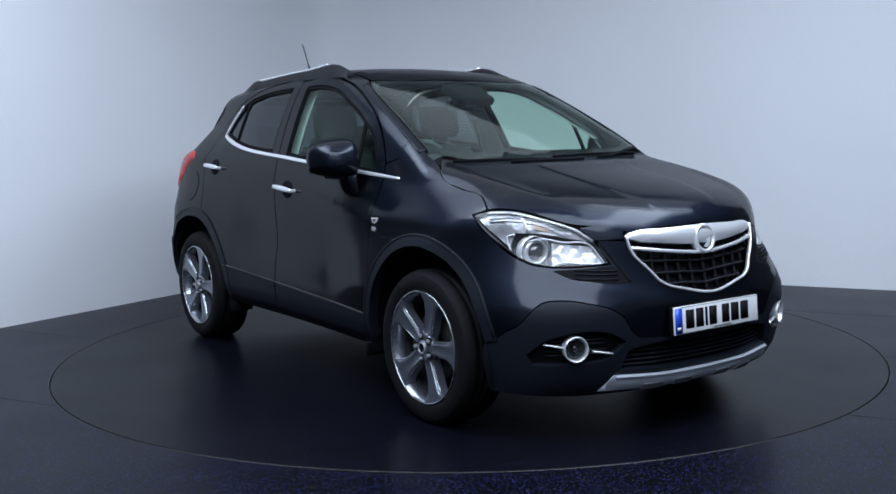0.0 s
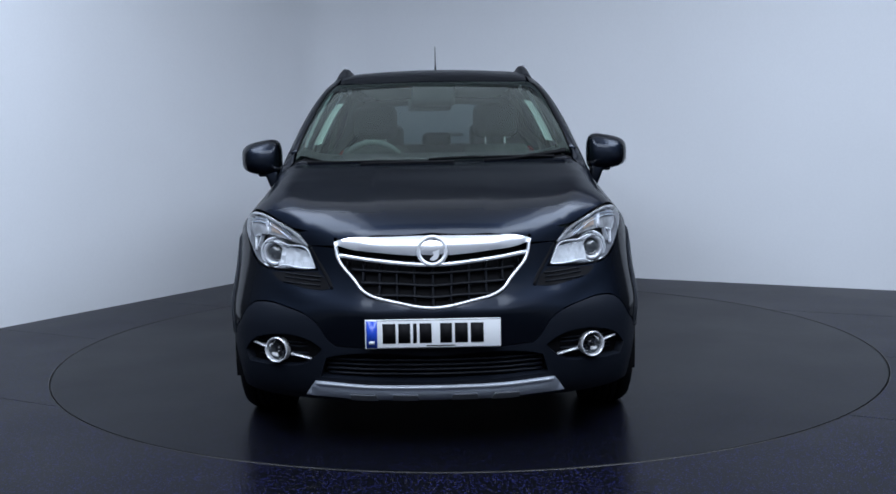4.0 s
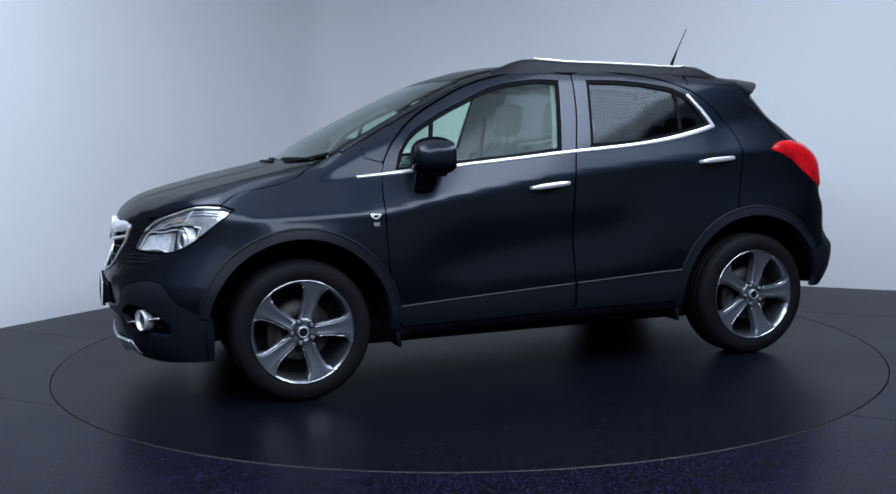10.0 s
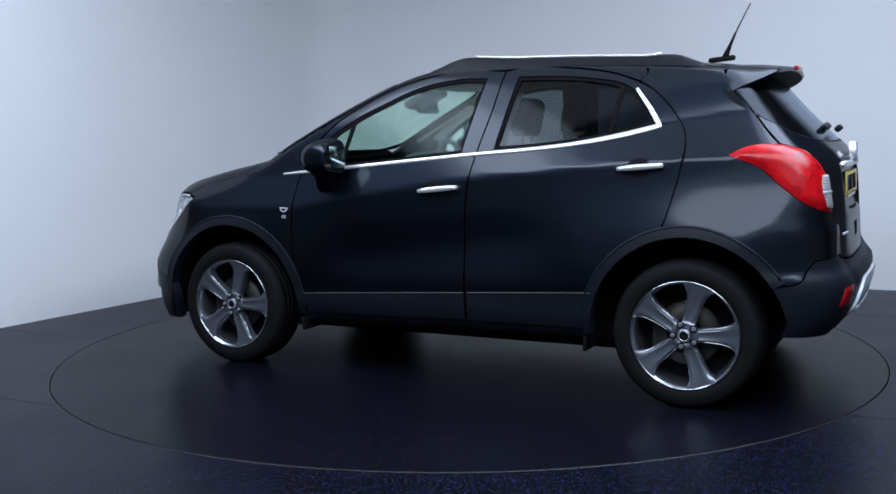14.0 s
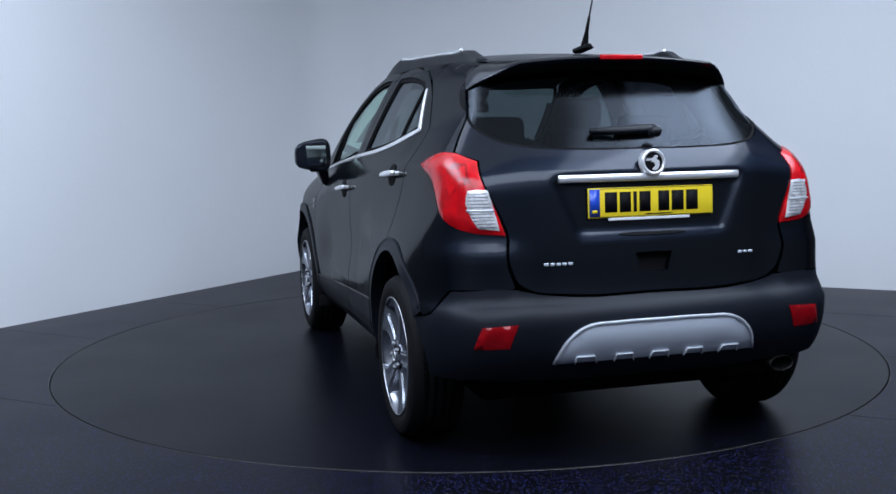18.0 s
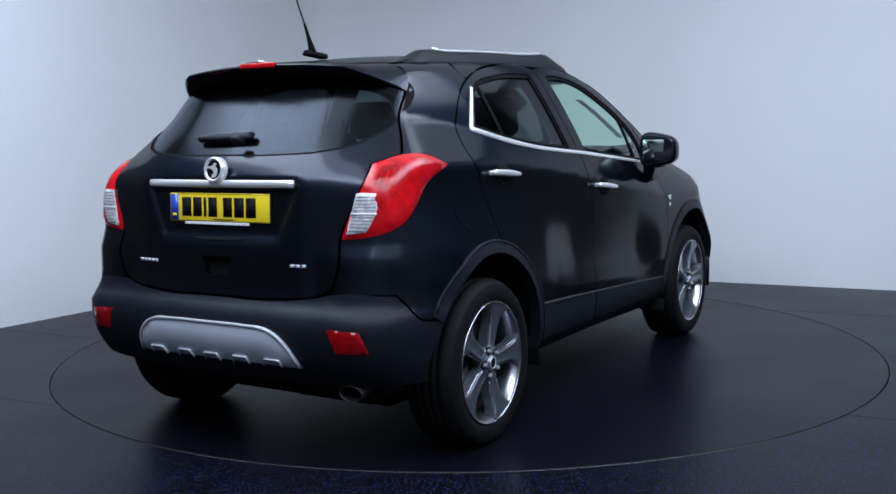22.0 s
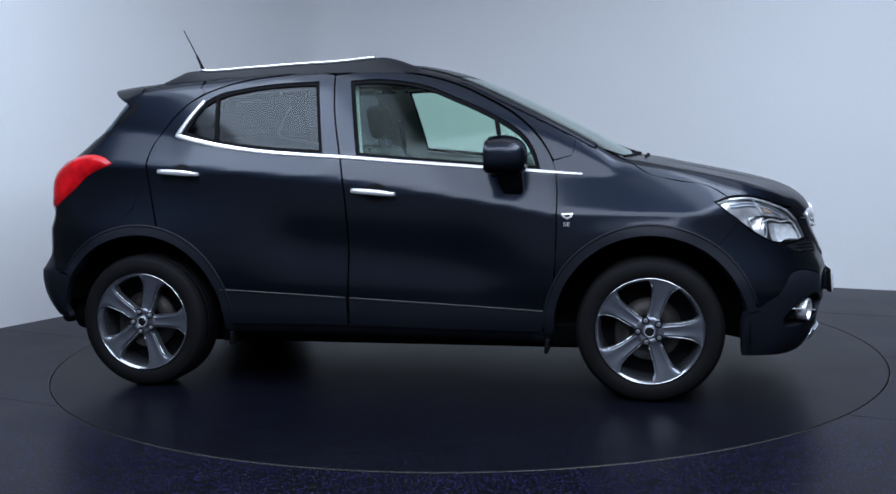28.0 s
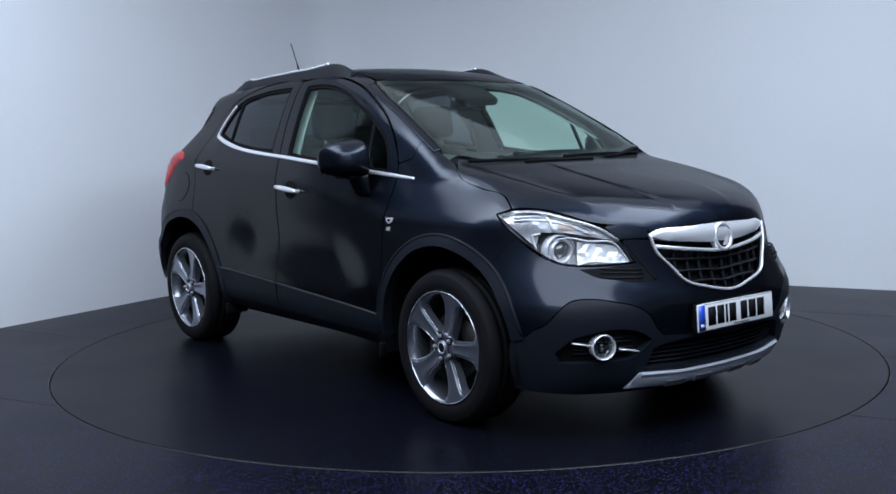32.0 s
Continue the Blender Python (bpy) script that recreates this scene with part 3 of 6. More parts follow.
    box_faces = [(3, 2, 1, 0), (4, 5, 6, 7), (0, 1, 5, 4), (1, 2, 6, 5), (2, 3, 7, 6), (3, 0, 4, 7)]
    tagged(part("ceiling", (zs + zt, box_faces), pale_paint, smooth=False), "pale grey painted studio ceiling", "ceiling", kind="structure")

    # floor with the round well of the turntable
    cx, cy, R = TABLE
    n = 180
    quad = [far_l, corner, far_r, back]

    def reach(dx, dy):
        best = 1e9
        for i in range(4):
            a, b2 = quad[i], quad[(i + 1) % 4]
            e = b2 - a
            den = dx * e.y - dy * e.x
            if abs(den) < 1e-9:
                continue
            s = ((a.x - cx) * e.y - (a.y - cy) * e.x) / den
            u = ((a.x - cx) * dy - (a.y - cy) * dx) / den
            if s > 0 and -1e-6 <= u <= 1 + 1e-6:
                best = min(best, s)
        return best
    angs = sorted([2 * math.pi * i / n for i in range(n)] + [math.atan2(q.y - cy, q.x - cx) % (2 * math.pi) for q in quad])
    V, F = [], []
    for a in angs:
        dx, dy = math.cos(a), math.sin(a)
        s = reach(dx, dy)
        V += [(cx + dx * s, cy + dy * s, 0), (cx + dx * (R + 0.007), cy + dy * (R + 0.007), 0), (cx + dx * (R + 0.007), cy + dy * (R + 0.007), -0.05)]
    k = len(angs)
    for i in range(k):
        j = (i + 1) % k
        F += [(3 * i, 3 * j, 3 * j + 1, 3 * i + 1), (3 * i + 1, 3 * j + 1, 3 * j + 2, 3 * i + 2)]
    F.append([3 * i + 2 for i in range(k)])
    floor = tagged(part("floor", (V, F), vinyl, smooth=False), "dark speckled vinyl studio floor with faint seams", "floor", kind="structure")

    # thin metal lip round the well
    lip = mat("worn_brass_lip", (0.070, 0.066, 0.060), 0.5, 0.5, spread=0.75, spread_size=1.1)
    V, F = [], []
    for i in range(n):
        a = 2 * math.pi * i / n
        for r, z in ((R + 0.007, 0.0005), (R + 0.0105, 0.0012), (R + 0.0105, -0.004), (R + 0.007, -0.004)):
            V.append((cx + r * math.cos(a), cy + r * math.sin(a), z))
        j = (i + 1) % n
        F += [(4 * i + s, 4 * j + s, 4 * j + (s + 1) % 4, 4 * i + (s + 1) % 4) for s in range(4)]
    tagged(part("floor_trim", (V, F), lip), "thin worn metal edge ring around the turntable", "trim", kind="structure")

    # the turntable itself
    bm = bmesh.new()
    bmesh.ops.create_cone(bm, cap_ends=True, segments=n, radius1=R, radius2=R, depth=0.04)
    bmesh.ops.translate(bm, vec=(0, 0, -0.02), verts=bm.verts)
    for f in bm.faces:
        f.smooth = len(f.verts) == 4
    table = tagged(new("turntable"), "round dark vinyl turntable flush with the studio floor", "turntable")
    table.location = (cx, cy, 0)
    part("tabletop", bm, plain, table, smooth=False)
    groove = mat("vinyl_seam", (0.0042, 0.0046, 0.0066), 0.45, spec=0.15, spread=0.3, spread_size=5)
    part("edge_band", revolve([(R, -0.03), (R, 0.0008), (R - 0.004, 0.0008), (R - 0.004, -0.03)], n, "z", True), groove, table, "dark table edge")
    d = (q2 - q1).normalized()
    for k in range(-5, 4):
        a = Vector((cx, cy)) + Vector((-d.y, d.x)) * (0.55 + 1.30 * k)
        ends = []
        for sgn in (1, -1):
            s0 = 0.0
            off = abs(0.55 + 1.30 * k)
            s0 = math.sqrt(max((R + 0.012) ** 2 - off * off, 0.0)) if off < R else 0.0
            ends.append((s0, sgn))
        for s0, sgn in ends:
            dd = d * sgn
            far = 0.0
            for i in range(4):
                p_, q_ = quad[i], quad[(i + 1) % 4]
                e_ = q_ - p_
                den = dd.x * e_.y - dd.y * e_.x
                if abs(den) > 1e-9:
                    s_ = ((p_.x - a.x) * e_.y - (p_.y - a.y) * e_.x) / den
                    u_ = ((p_.x - a.x) * dd.y - (p_.y - a.y) * dd.x) / den
                    if s_ > 0 and 0 <= u_ <= 1:
                        far = s_
            if far - s0 > 0.3:
                mid = a + dd * (s0 + far) / 2
                part("floor_seam", rbox((far - s0 - 0.02, 0.0014, 0.0007), 0, 1, pose(mid.x, mid.y, 0.0003, 0, 0, math.degrees(math.atan2(dd.y, dd.x)))), groove, floor, "faint welded floor seam")
    return table, vinyl


WHITE_END = 0.6  # metres of white wall on this side of the wall's first mark
TABLE = (0.024, 0.22, 2.352)
table, vinyl = studio()

# ---- the car ----
OX, OY = -0.1973, -0.1363   # the car's middle, seen from the turntable's axis
car = new("car")
tagged(car, "dark metallic blue-black family car with chrome trim parked on the turntable", "car")
AXLE_F, AXLE_R, HUB_Z = 1.2775, -1.2775, 0.338
SIDES = ((1, "left"), (-1, "right"))


def arch(cx, r, a0, a1, n=14):
    return [(cx + r * math.cos(radians(a)), HUB_Z + r * math.sin(radians(a))) for a in np.linspace(a0, a1, n)]


def round_hub(pts, way, via="left"):
    """Points of the side (x, z) or the top (x, y) as angle and height round the front or rear hub."""
    p = project([q[0] for q in pts], [q[1] for q in pts], via)
    ang = np.degrees(np.arctan2(p[:, 1], p[:, 0] - FRONT_HUB if way == "nose" else REAR_HUB - p[:, 0]))
    return [(float(a), float(z)) for a, z in zip(ang, p[:, 2])]


def seen_from(pts, way, on):
    """Pattern points of one way (nose, tail, top) as points of another (left or top)."""
    p = project([q[0] for q in pts], [q[1] for q in pts], way)
    return [(float(q[0]), float(q[2] if on == "left" else q[1])) for q in p]


def turned(pts, s):
    return [(s * a, b) for a, b in pts]


def both(half):
    """A symmetric outline from its half, listed from the middle top to the middle bottom."""
    back = [(-a, b) for a, b in reversed(half) if abs(a) > 1e-6]
    return list(half) + back


LAMP = [(57.0, 0.930), (53.3, 0.947), (47.5, 0.949), (40.0, 0.919), (32.3, 0.872), (28.5, 0.820), (25.8, 0.740), (30.0, 0.733), (36.5, 0.730), (42.0, 0.742), (49.5, 0.815), (54.5, 0.884)]
GRILLE = [(0, 0.872), (12, 0.869), (20.1, 0.861), (21.7, 0.847), (20.6, 0.780), (16.6, 0.700), (14.6, 0.658), (12.6, 0.636), (9, 0.622), (0, 0.594)]
REAR_LAMP = [(62.8, 1.148), (58.6, 1.178), (50.0, 1.189), (42.7, 1.158), (40.0, 1.074), (37.8, 0.990), (35.6, 0.890), (41.3, 0.901), (47.4, 0.943), (51.0, 1.004), (55.1, 1.086)]
FOG_LINE = [(52.4, 0.440), (50.0, 0.448), (48.0, 0.480), (45.4, 0.505), (43.0, 0.556), (40.4, 0.598), (36.7, 0.607), (31.0, 0.592), (26.6, 0.569), (23.8, 0.532), (21.8, 0.470), (20.2, 0.445), (10, 0.436), (0, 0.434)]
SCREEN_EDGE = [(1.06, 0.673), (0.85, 0.648), (0.60, 0.611), (0.48, 0.590), (0.335, 0.548)]
DOOR_TOP = [(-0.266, 1.376), (-0.294, 1.575), (-0.12, 1.586), (0.042, 1.578), (0.195, 1.552), (0.339, 1.508), (0.50, 1.432), (0.632, 1.354), (0.763, 1.229), (0.822, 1.134), (0.845, 1.029)]


# lit copy of SATIN: shine put into the skid edges; also the lens joint
SATIN_LIT = mat("lit_satin_edge", (0.62, 0.65, 0.71), 0.35, 0.4, spread=0.04)


def body_panels():
    edge = seen_from(SCREEN_EDGE, "top", "left")
    lamp_top = seen_from([(53.3, 0.952), (47.5, 0.955), (40.0, 0.925), (34.5, 0.893)], "nose", "top")
    bonnet_side = [(1.185, 0.692), (1.245, 0.728), (1.40, 0.738), (1.56, 0.744)]
    # bonnet with its two raised folds
    half = [(1.208, 0), (1.196, 0.30), (1.160, 0.54), (1.120, 0.640)] + bonnet_side + lamp_top[0:] + [(1.990, 0.435), (2.030, 0.36), (2.064, 0.2), (2.074, 0)]
    pts = [(x, y) for x, y in half] + [(x, -y) for x, y in reversed(half) if abs(y) > 1e-6]
    bonnet = panel("bonnet", pts, "top", PAINT, car, "dark metallic bonnet with soft creases", res=0.021, soft=0.009)
    for s in (1, -1):
        panel("bonnet_lip", turned([(22.2, 0.836), (22.3, 0.860), (21.8, 0.880), (26, 0.888), (31.5, 0.878), (28.6, 0.834), (25.0, 0.835)], s), "nose", PAINT, bonnet, "painted front lip of the bonnet", offset=-0.0008, gap=-0.003, res=0.02, soft=0.012)
    # cowl under the windscreen
    cowl = [(1.255, 0), (1.24, 0.30), (1.20, 0.55), (1.165, 0.65), (1.10, 0.68), (1.085, 0.60), (1.13, 0.45), (1.16, 0.2), (1.165, 0)]
    panel("cowl", [(x, y) for x, y in cowl] + [(x, -y) for x, y in reversed(cowl) if abs(y) > 1e-6], "top", MATTE, car, "black plastic cowl", offset=-0.014, gap=0)
    # roof skin
    half = [(0.368, 0), (0.364, 0.25), (0.350, 0.44), (0.330, 0.520), (0.1, 0.516), (-0.1, 0.512), (-0.6, 0.512), (-1.1, 0.500), (-1.40, 0.478), (-1.425, 0.3), (-1.432, 0)]
    panel("roof", half + [(x, -y) for x, y in reversed(half) if abs(y) > 1e-6], "top", PAINT, car, "dark metallic roof skin", res=0.05)
    # windscreen
    half = [(0.374, 0), (0.370, 0.25), (0.356, 0.44), (0.340, 0.530)] + [(x, y - 0.004) for x, y in reversed(SCREEN_EDGE[:-1])] + [(1.13, 0.55), (1.18, 0.3), (1.195, 0)]
    full = half + [(x, -y) for x, y in reversed(half) if abs(y) > 1e-6]
    ws = panel("windscreen", full, "top", SCREEN, car, "green-tinted laminated windscreen", depth=0, res=0.06)
    inner = [(0.405, 0), (0.400, 0.25), (0.388, 0.44), (0.400, 0.530), (0.50, 0.564), (0.70, 0.597), (0.90, 0.627), (1.00, 0.636), (1.060, 0.56), (1.105, 0.3), (1.115, 0)]
    panel("black_border", full, "top", MATTE, ws, "black printed border", holes=[inner + [(x, -y) for x, y in reversed(inner) if abs(y) > 1e-6]], offset=-0.004, depth=0, gap=0.002)
    for s in (1, -1):
        strip("pillar_edge", [(x, s * (y + 0.014)) for x, y in [(1.03, 0.669), (0.90, 0.654), (0.70, 0.626), (0.50, 0.594), (0.36, 0.556)]], "top", 0.036, 0.003, PAINT, car, "painted edge of the windscreen pillar", step=0.02, under=0.004)
        strip("screen_seal", [(x, s * (y - 0.003)) for x, y in [(1.03, 0.669), (0.90, 0.654), (0.70, 0.626), (0.50, 0.594), (0.36, 0.556)]], "top", 0.010, 0.003, RUBBER, ws, "black windscreen seal", step=0.02, offset=0.001)
    # painted upper bumper, round the grille and under the lamps
    seam = [(51.8, 0.842), (55.0, 0.790), (58.0, 0.735)]
    low_arch = round_hub(arch(AXLE_F, 0.475, 47, 14, 8), "nose")
    half = [(0, 0.590), (9, 0.618), (12.8, 0.631), (15.0, 0.656), (17.0, 0.699), (21.0, 0.780), (21.8, 0.823), (24.5, 0.827), (27.9, 0.828), (28.0, 0.818), (25.3, 0.735), (30, 0.728), (36.5, 0.725), (42.2, 0.737), (49.8, 0.810)] + seam + low_arch + FOG_LINE
    panel("front_bumper", both(half), "nose", PAINT, car, "painted upper front bumper", gap=0.001, res=0.028, soft=0.012)
    # grained lower bumper
    low = round_hub([(1.704, 0.418), (1.692, 0.34), (1.690, 0.26), (1.694, 0.225)], "nose")
    half = list(reversed([(a, z - 0.003) for a, z in FOG_LINE])) + low + [(47, 0.222), (38, 0.212), (25, 0.207), (0, 0.207)]
    pocket = [(43.5, 0.392), (39.5, 0.452), (36.5, 0.470), (25.4, 0.460), (23.2, 0.430), (26.4, 0.374), (34.6, 0.350), (42.5, 0.350)]
    mouth = [(0, 0.404), (21, 0.400), (22.5, 0.392), (24.2, 0.312), (0, 0.296)]
    lower = panel("lower_bumper", both(half), "nose", GRAINED, car, "grained black lower front bumper", holes=[pocket, turned(pocket, -1), both(mouth)], depth=0.045, gap=0.0008, res=0.04)
    panel("lower_grille", both([(0, 0.412), (23.5, 0.408), (25, 0.305), (0, 0.290)]), "nose", MATTE, lower, "black lower grille", offset=-0.045, depth=0, gap=0)
    for z in (0.318, 0.338, 0.358, 0.378):
        strip("slat", [(-23.0, z + 0.004), (-12, z), (0, z - 0.002), (12, z), (23.0, z + 0.004)], "nose", 0.009, 0.012, GRAINED, lower, offset=-0.034)
    for s in (1, -1):
        panel("fog_pocket", turned(pocket, s), "nose", MATTE, lower, offset=-0.034, depth=0, gap=-0.004)
        for z in (0.385, 0.400, 0.428, 0.444):
            strip("rib", turned([(27, z), (34, z - 0.002), (40, z - 0.004)], s), "nose", 0.004, 0.008, GRAINED, lower, offset=-0.030)
    skid = panel("front_skid_plate", both([(0, 0.280), (14, 0.283), (25.6, 0.294), (28.8, 0.228), (14, 0.214), (0, 0.211)]), "nose", SATIN, car, "satin silver skid plate", offset=0.002, bulge=0.012, depth=0.02, gap=0)
    # strip in the lit satin draws the light along the plate's top edge
    strip("lit_lip", [(-25.2, 0.289), (-14, 0.279), (0, 0.276), (14, 0.279), (25.2, 0.289)], "nose", 0.010, 0.003, SATIN_LIT, skid, offset=0.012)
    for s in (1, -1):
        for a in (6.5, 15.5):
            panel("notch", turned([(a - 3, 0.222), (a - 2.6, 0.246), (a + 2.6, 0.247), (a + 3, 0.223)], s), "nose", DULL, skid, offset=0.0145, depth=0.006, gap=0, res=0.02)
    # doors, wings, pillars and quarters on both sides
    for s, way in SIDES:
        # front wing
        pts = [(0.841, 0.60), (0.848, 0.72), (0.852, 0.87), (0.848, 1.03), (0.828, 1.13), (0.915, 1.154), (0.926, 1.206)]
        pts = round_hub(pts, "nose")
        pts += round_hub([(0.938, 0.659), (1.04, 0.674), (1.105, 0.672), (1.140, 0.676), (1.184, 0.693), (1.244, 0.729), (1.40, 0.739), (1.56, 0.745)], "nose", "top")
        pts += [(53.5, 0.953), (57.4, 0.932), (54.7, 0.882), (51.7, 0.842), (54.9, 0.790), (57.9, 0.736)]
        pts += round_hub(arch(AXLE_F, 0.475, 48, 146, 16), "nose")
        panel("front_wing", turned(pts, s), "nose", PAINT, car, "painted front wing", gap=0.0015, res=0.028, soft=0.012)
        # pillar and roof frame
        frame_low = [(0.829, 1.134), (0.769, 1.233), (0.637, 1.359), (0.504, 1.437), (0.342, 1.513), (0.197, 1.557), (0.042, 1.583), (-0.12, 1.591), (-0.294, 1.583), (-0.40, 1.592), (-0.56, 1.587), (-0.721, 1.572), (-0.876, 1.542), (-0.994, 1.501)]
        roof_side = seen_from([(0.32, 0.526), (0.1, 0.520), (-0.1, 0.516), (-0.6, 0.516), (-1.0, 0.507)], "top", "left")
        ups = [(-1.03, 1.53)] + [(x, z) for x, z in reversed(roof_side)] + [(x, z) for x, z in reversed(edge[1:-1])] + seen_from([(0.935, 0.659)], "top", "left") + [(0.926, 1.206), (0.915, 1.154)]
        panel("pillar_and_rail", frame_low + ups, way, PAINT, car, "painted windscreen pillar and roof frame", gap=0.0015, res=0.03)
        # rear quarter
        side_pts = [(-1.03, 1.53), (-0.996, 1.503), (-1.079, 1.451), (-1.187, 1.337), (-1.238, 1.258), (-1.253, 1.200), (-1.244, 1.092), (-1.223, 1.0), (-1.199, 0.907), (-1.176, 0.826)]
        pts = round_hub(side_pts, "tail") + round_hub(arch(AXLE_R, 0.480, 82, 139, 10), "tail")
        pts += [(52.4, 0.583), (49.8, 0.600), (47.8, 0.645), (45.6, 0.688), (40, 0.690), (33.2, 0.690), (34.6, 0.77), (35.2, 0.884)]
        pts += [(41.4, 0.898), (47.6, 0.940), (51.3, 1.002), (55.4, 1.084), (63.2, 1.148), (58.7, 1.182), (49.9, 1.193)]
        pts += [(51.2, 1.25), (52.2, 1.319), (54.3, 1.378), (57.2, 1.434), (59.0, 1.481), (58.6, 1.535)]
        pts += round_hub([(-1.40, 0.482), (-1.2, 0.497), (-1.03, 0.503)], "tail", "top")
        panel("rear_quarter", turned(pts, s), "tail", PAINT, car, "painted rear quarter panel", gap=0.0015, res=0.026, soft=0.013)
        # front door
        sill = lambda x: 0.425 + (0.783 - x) * 0.0535
        line = [(-0.172, sill(-0.172)), (-0.172, 0.82), (-0.192, 1.039), (-0.217, 1.163)] + DOOR_TOP + [(0.849, 0.871), (0.845, 0.684), (0.834, 0.56), (0.812, sill(0.81))]
        hole = [(-0.203, 1.540), (-0.134, 1.172), (0.15, 1.144), (0.48, 1.116), (0.765, 1.092), (0.738, 1.176), (0.693, 1.244), (0.549, 1.345), (0.344, 1.442), (0.194, 1.503), (0.045, 1.534), (-0.1, 1.545)]
        door = panel("front_door", line, way, PAINT, car, "painted front door", holes=[hole], res=0.028, soft=0.012)
        panel("door_lining", [(x, z) for x, z in line if z > 1.0] + [(0.83, 1.0), (-0.18, 1.0)], way, LINING, door, "pale inner door frame", holes=[hole], offset=-0.034, depth=0, gap=0.016)
        strip("door_seal", DOOR_TOP[1:-1], way, 0.036, 0.004, RUBBER, car, offset=-0.026, step=0.05)
        strip("door_seal", [(-0.176, 0.40), (-0.176, 0.82), (-0.196, 1.039), (-0.221, 1.163), (-0.270, 1.376), (-0.298, 1.570)], way, 0.034, 0.004, RUBBER, car, offset=-0.026, step=0.06)
        panel("window_seal", hole, way, RUBBER, door, holes=[[(-0.188, 1.528), (-0.122, 1.184), (0.15, 1.156), (0.48, 1.128), (0.750, 1.104), (0.724, 1.172), (0.680, 1.236), (0.540, 1.333), (0.338, 1.430), (0.190, 1.491), (0.043, 1.522), (-0.1, 1.533)]], offset=-0.006, depth=0.01, gap=-0.002)
        panel("window_glass", hole, way, SIDE_GLASS, door, "green-tinted side glass", offset=-0.012, depth=0, gap=-0.004, res=0.07)
        strip("divider", [(0.590, 1.112), (0.571, 1.219), (0.545, 1.350)], way, 0.022, 0.006, RUBBER, door, offset=-0.010)
        panel("door_cladding", [(0.806, sill(0.806) - 0.004), (0.3, sill(0.3) - 0.004), (-0.172, sill(-0.172) - 0.004), (-0.172, 0.335), (0.3, 0.325), (0.795, 0.32)], way, GRAINED, door, "grained black lower door cladding", offset=0.004, depth=0.02, gap=0.002, res=0.05)
        strip("door_moulding", [(0.80, sill(0.80)), (0.3, sill(0.3)), (-0.168, sill(-0.168))], way, 0.0040, 0.0032, MOULDING, door, "thin bright moulding", offset=0.004)
        # rear door
        line = [(-0.175, sill(-0.175)), (-0.175, 0.82), (-0.195, 1.039), (-0.220, 1.163), (-0.269, 1.376), (-0.297, 1.576), (-0.38, 1.587), (-0.55, 1.582), (-0.721, 1.567), (-0.876, 1.537), (-0.990, 1.496), (-1.076, 1.449), (-1.184, 1.335), (-1.235, 1.258), (-1.250, 1.200), (-1.241, 1.092), (-1.220, 1.0), (-1.196, 0.907), (-1.172, 0.83)]
        line += arch(AXLE_R, 0.480, 76, 24, 10) + [(-0.842, sill(-0.842))]
        hole = [(-0.376, 1.542), (-0.312, 1.186), (-0.50, 1.198), (-0.694, 1.217), (-0.85, 1.240), (-0.95, 1.260), (-1.096, 1.295), (-0.985, 1.452), (-0.91, 1.492), (-0.80, 1.514), (-0.716, 1.526), (-0.55, 1.539)]
        door = panel("rear_door", line, way, PAINT, car, "painted rear door", holes=[hole], res=0.028, soft=0.012)
        panel("window_seal", hole, way, RUBBER, door, holes=[[(-0.388, 1.530), (-0.328, 1.200), (-0.50, 1.210), (-0.694, 1.229), (-0.85, 1.252), (-0.95, 1.272), (-1.072, 1.303), (-0.976, 1.440), (-0.90, 1.478), (-0.80, 1.502), (-0.716, 1.514), (-0.55, 1.527)]], offset=-0.006, depth=0.01, gap=-0.002)
        panel("window_glass", hole, way, PRIVACY, door, "dark privacy glass", offset=-0.012, depth=0, gap=-0.004, res=0.07)
        strip("divider", [(-0.889, 1.245), (-0.905, 1.36), (-0.922, 1.490)], way, 0.022, 0.006, RUBBER, door, offset=-0.010)
        panel("door_cladding", [(-0.184, sill(-0.184) - 0.004), (-0.5, sill(-0.5) - 0.004), (-0.835, sill(-0.835) - 0.004), (-0.82, 0.40), (-0.80, 0.335), (-0.5, 0.335), (-0.184, 0.335)], way, GRAINED, door, "grained black lower door cladding", offset=0.004, depth=0.02, gap=0.002, res=0.05)
        strip("door_moulding", [(-0.188, sill(-0.188)), (-0.5, sill(-0.5)), (-0.838, sill(-0.838))], way, 0.0040, 0.0032, MOULDING, door, "thin bright moulding", offset=0.004)
        # sill
        panel("sill", [(0.83, 0.328), (-0.82, 0.342), (-0.83, 0.285), (0, 0.279), (0.82, 0.262)], way, GRAINED, car, "grained black sill", offset=-0.002, depth=0.03, gap=0.002, res=0.05)
        # chrome waist line with its kick at the rear
        strip("waist_strip", [(0.965, 1.064), (0.73, 1.083), (0.482, 1.104), (0.1, 1.136), (-0.223, 1.163), (-0.387, 1.174), (-0.694, 1.202), (-0.85, 1.225), (-0.983, 1.251), (-1.118, 1.283), (-1.075, 1.352), (-0.990, 1.462)], way,
              (0.012, 0.019, 0.019, 0.019, 0.019, 0.019, 0.019, 0.020, 0.022, 0.026, 0.024, 0.016), 0.006, CHROME, car, "chrome waist moulding rising behind the rear window", step=0.012, corner=60)
        # wheel-arch claddings
        for cx, a0, a1, nm in ((AXLE_F, 12, 183, "front_arch_cladding"), (AXLE_R, -4, 149, "rear_arch_cladding")):
            out = arch(cx, 0.500, a0, a1, 30)
            inn = arch(cx, 0.447, a1, a0, 30)
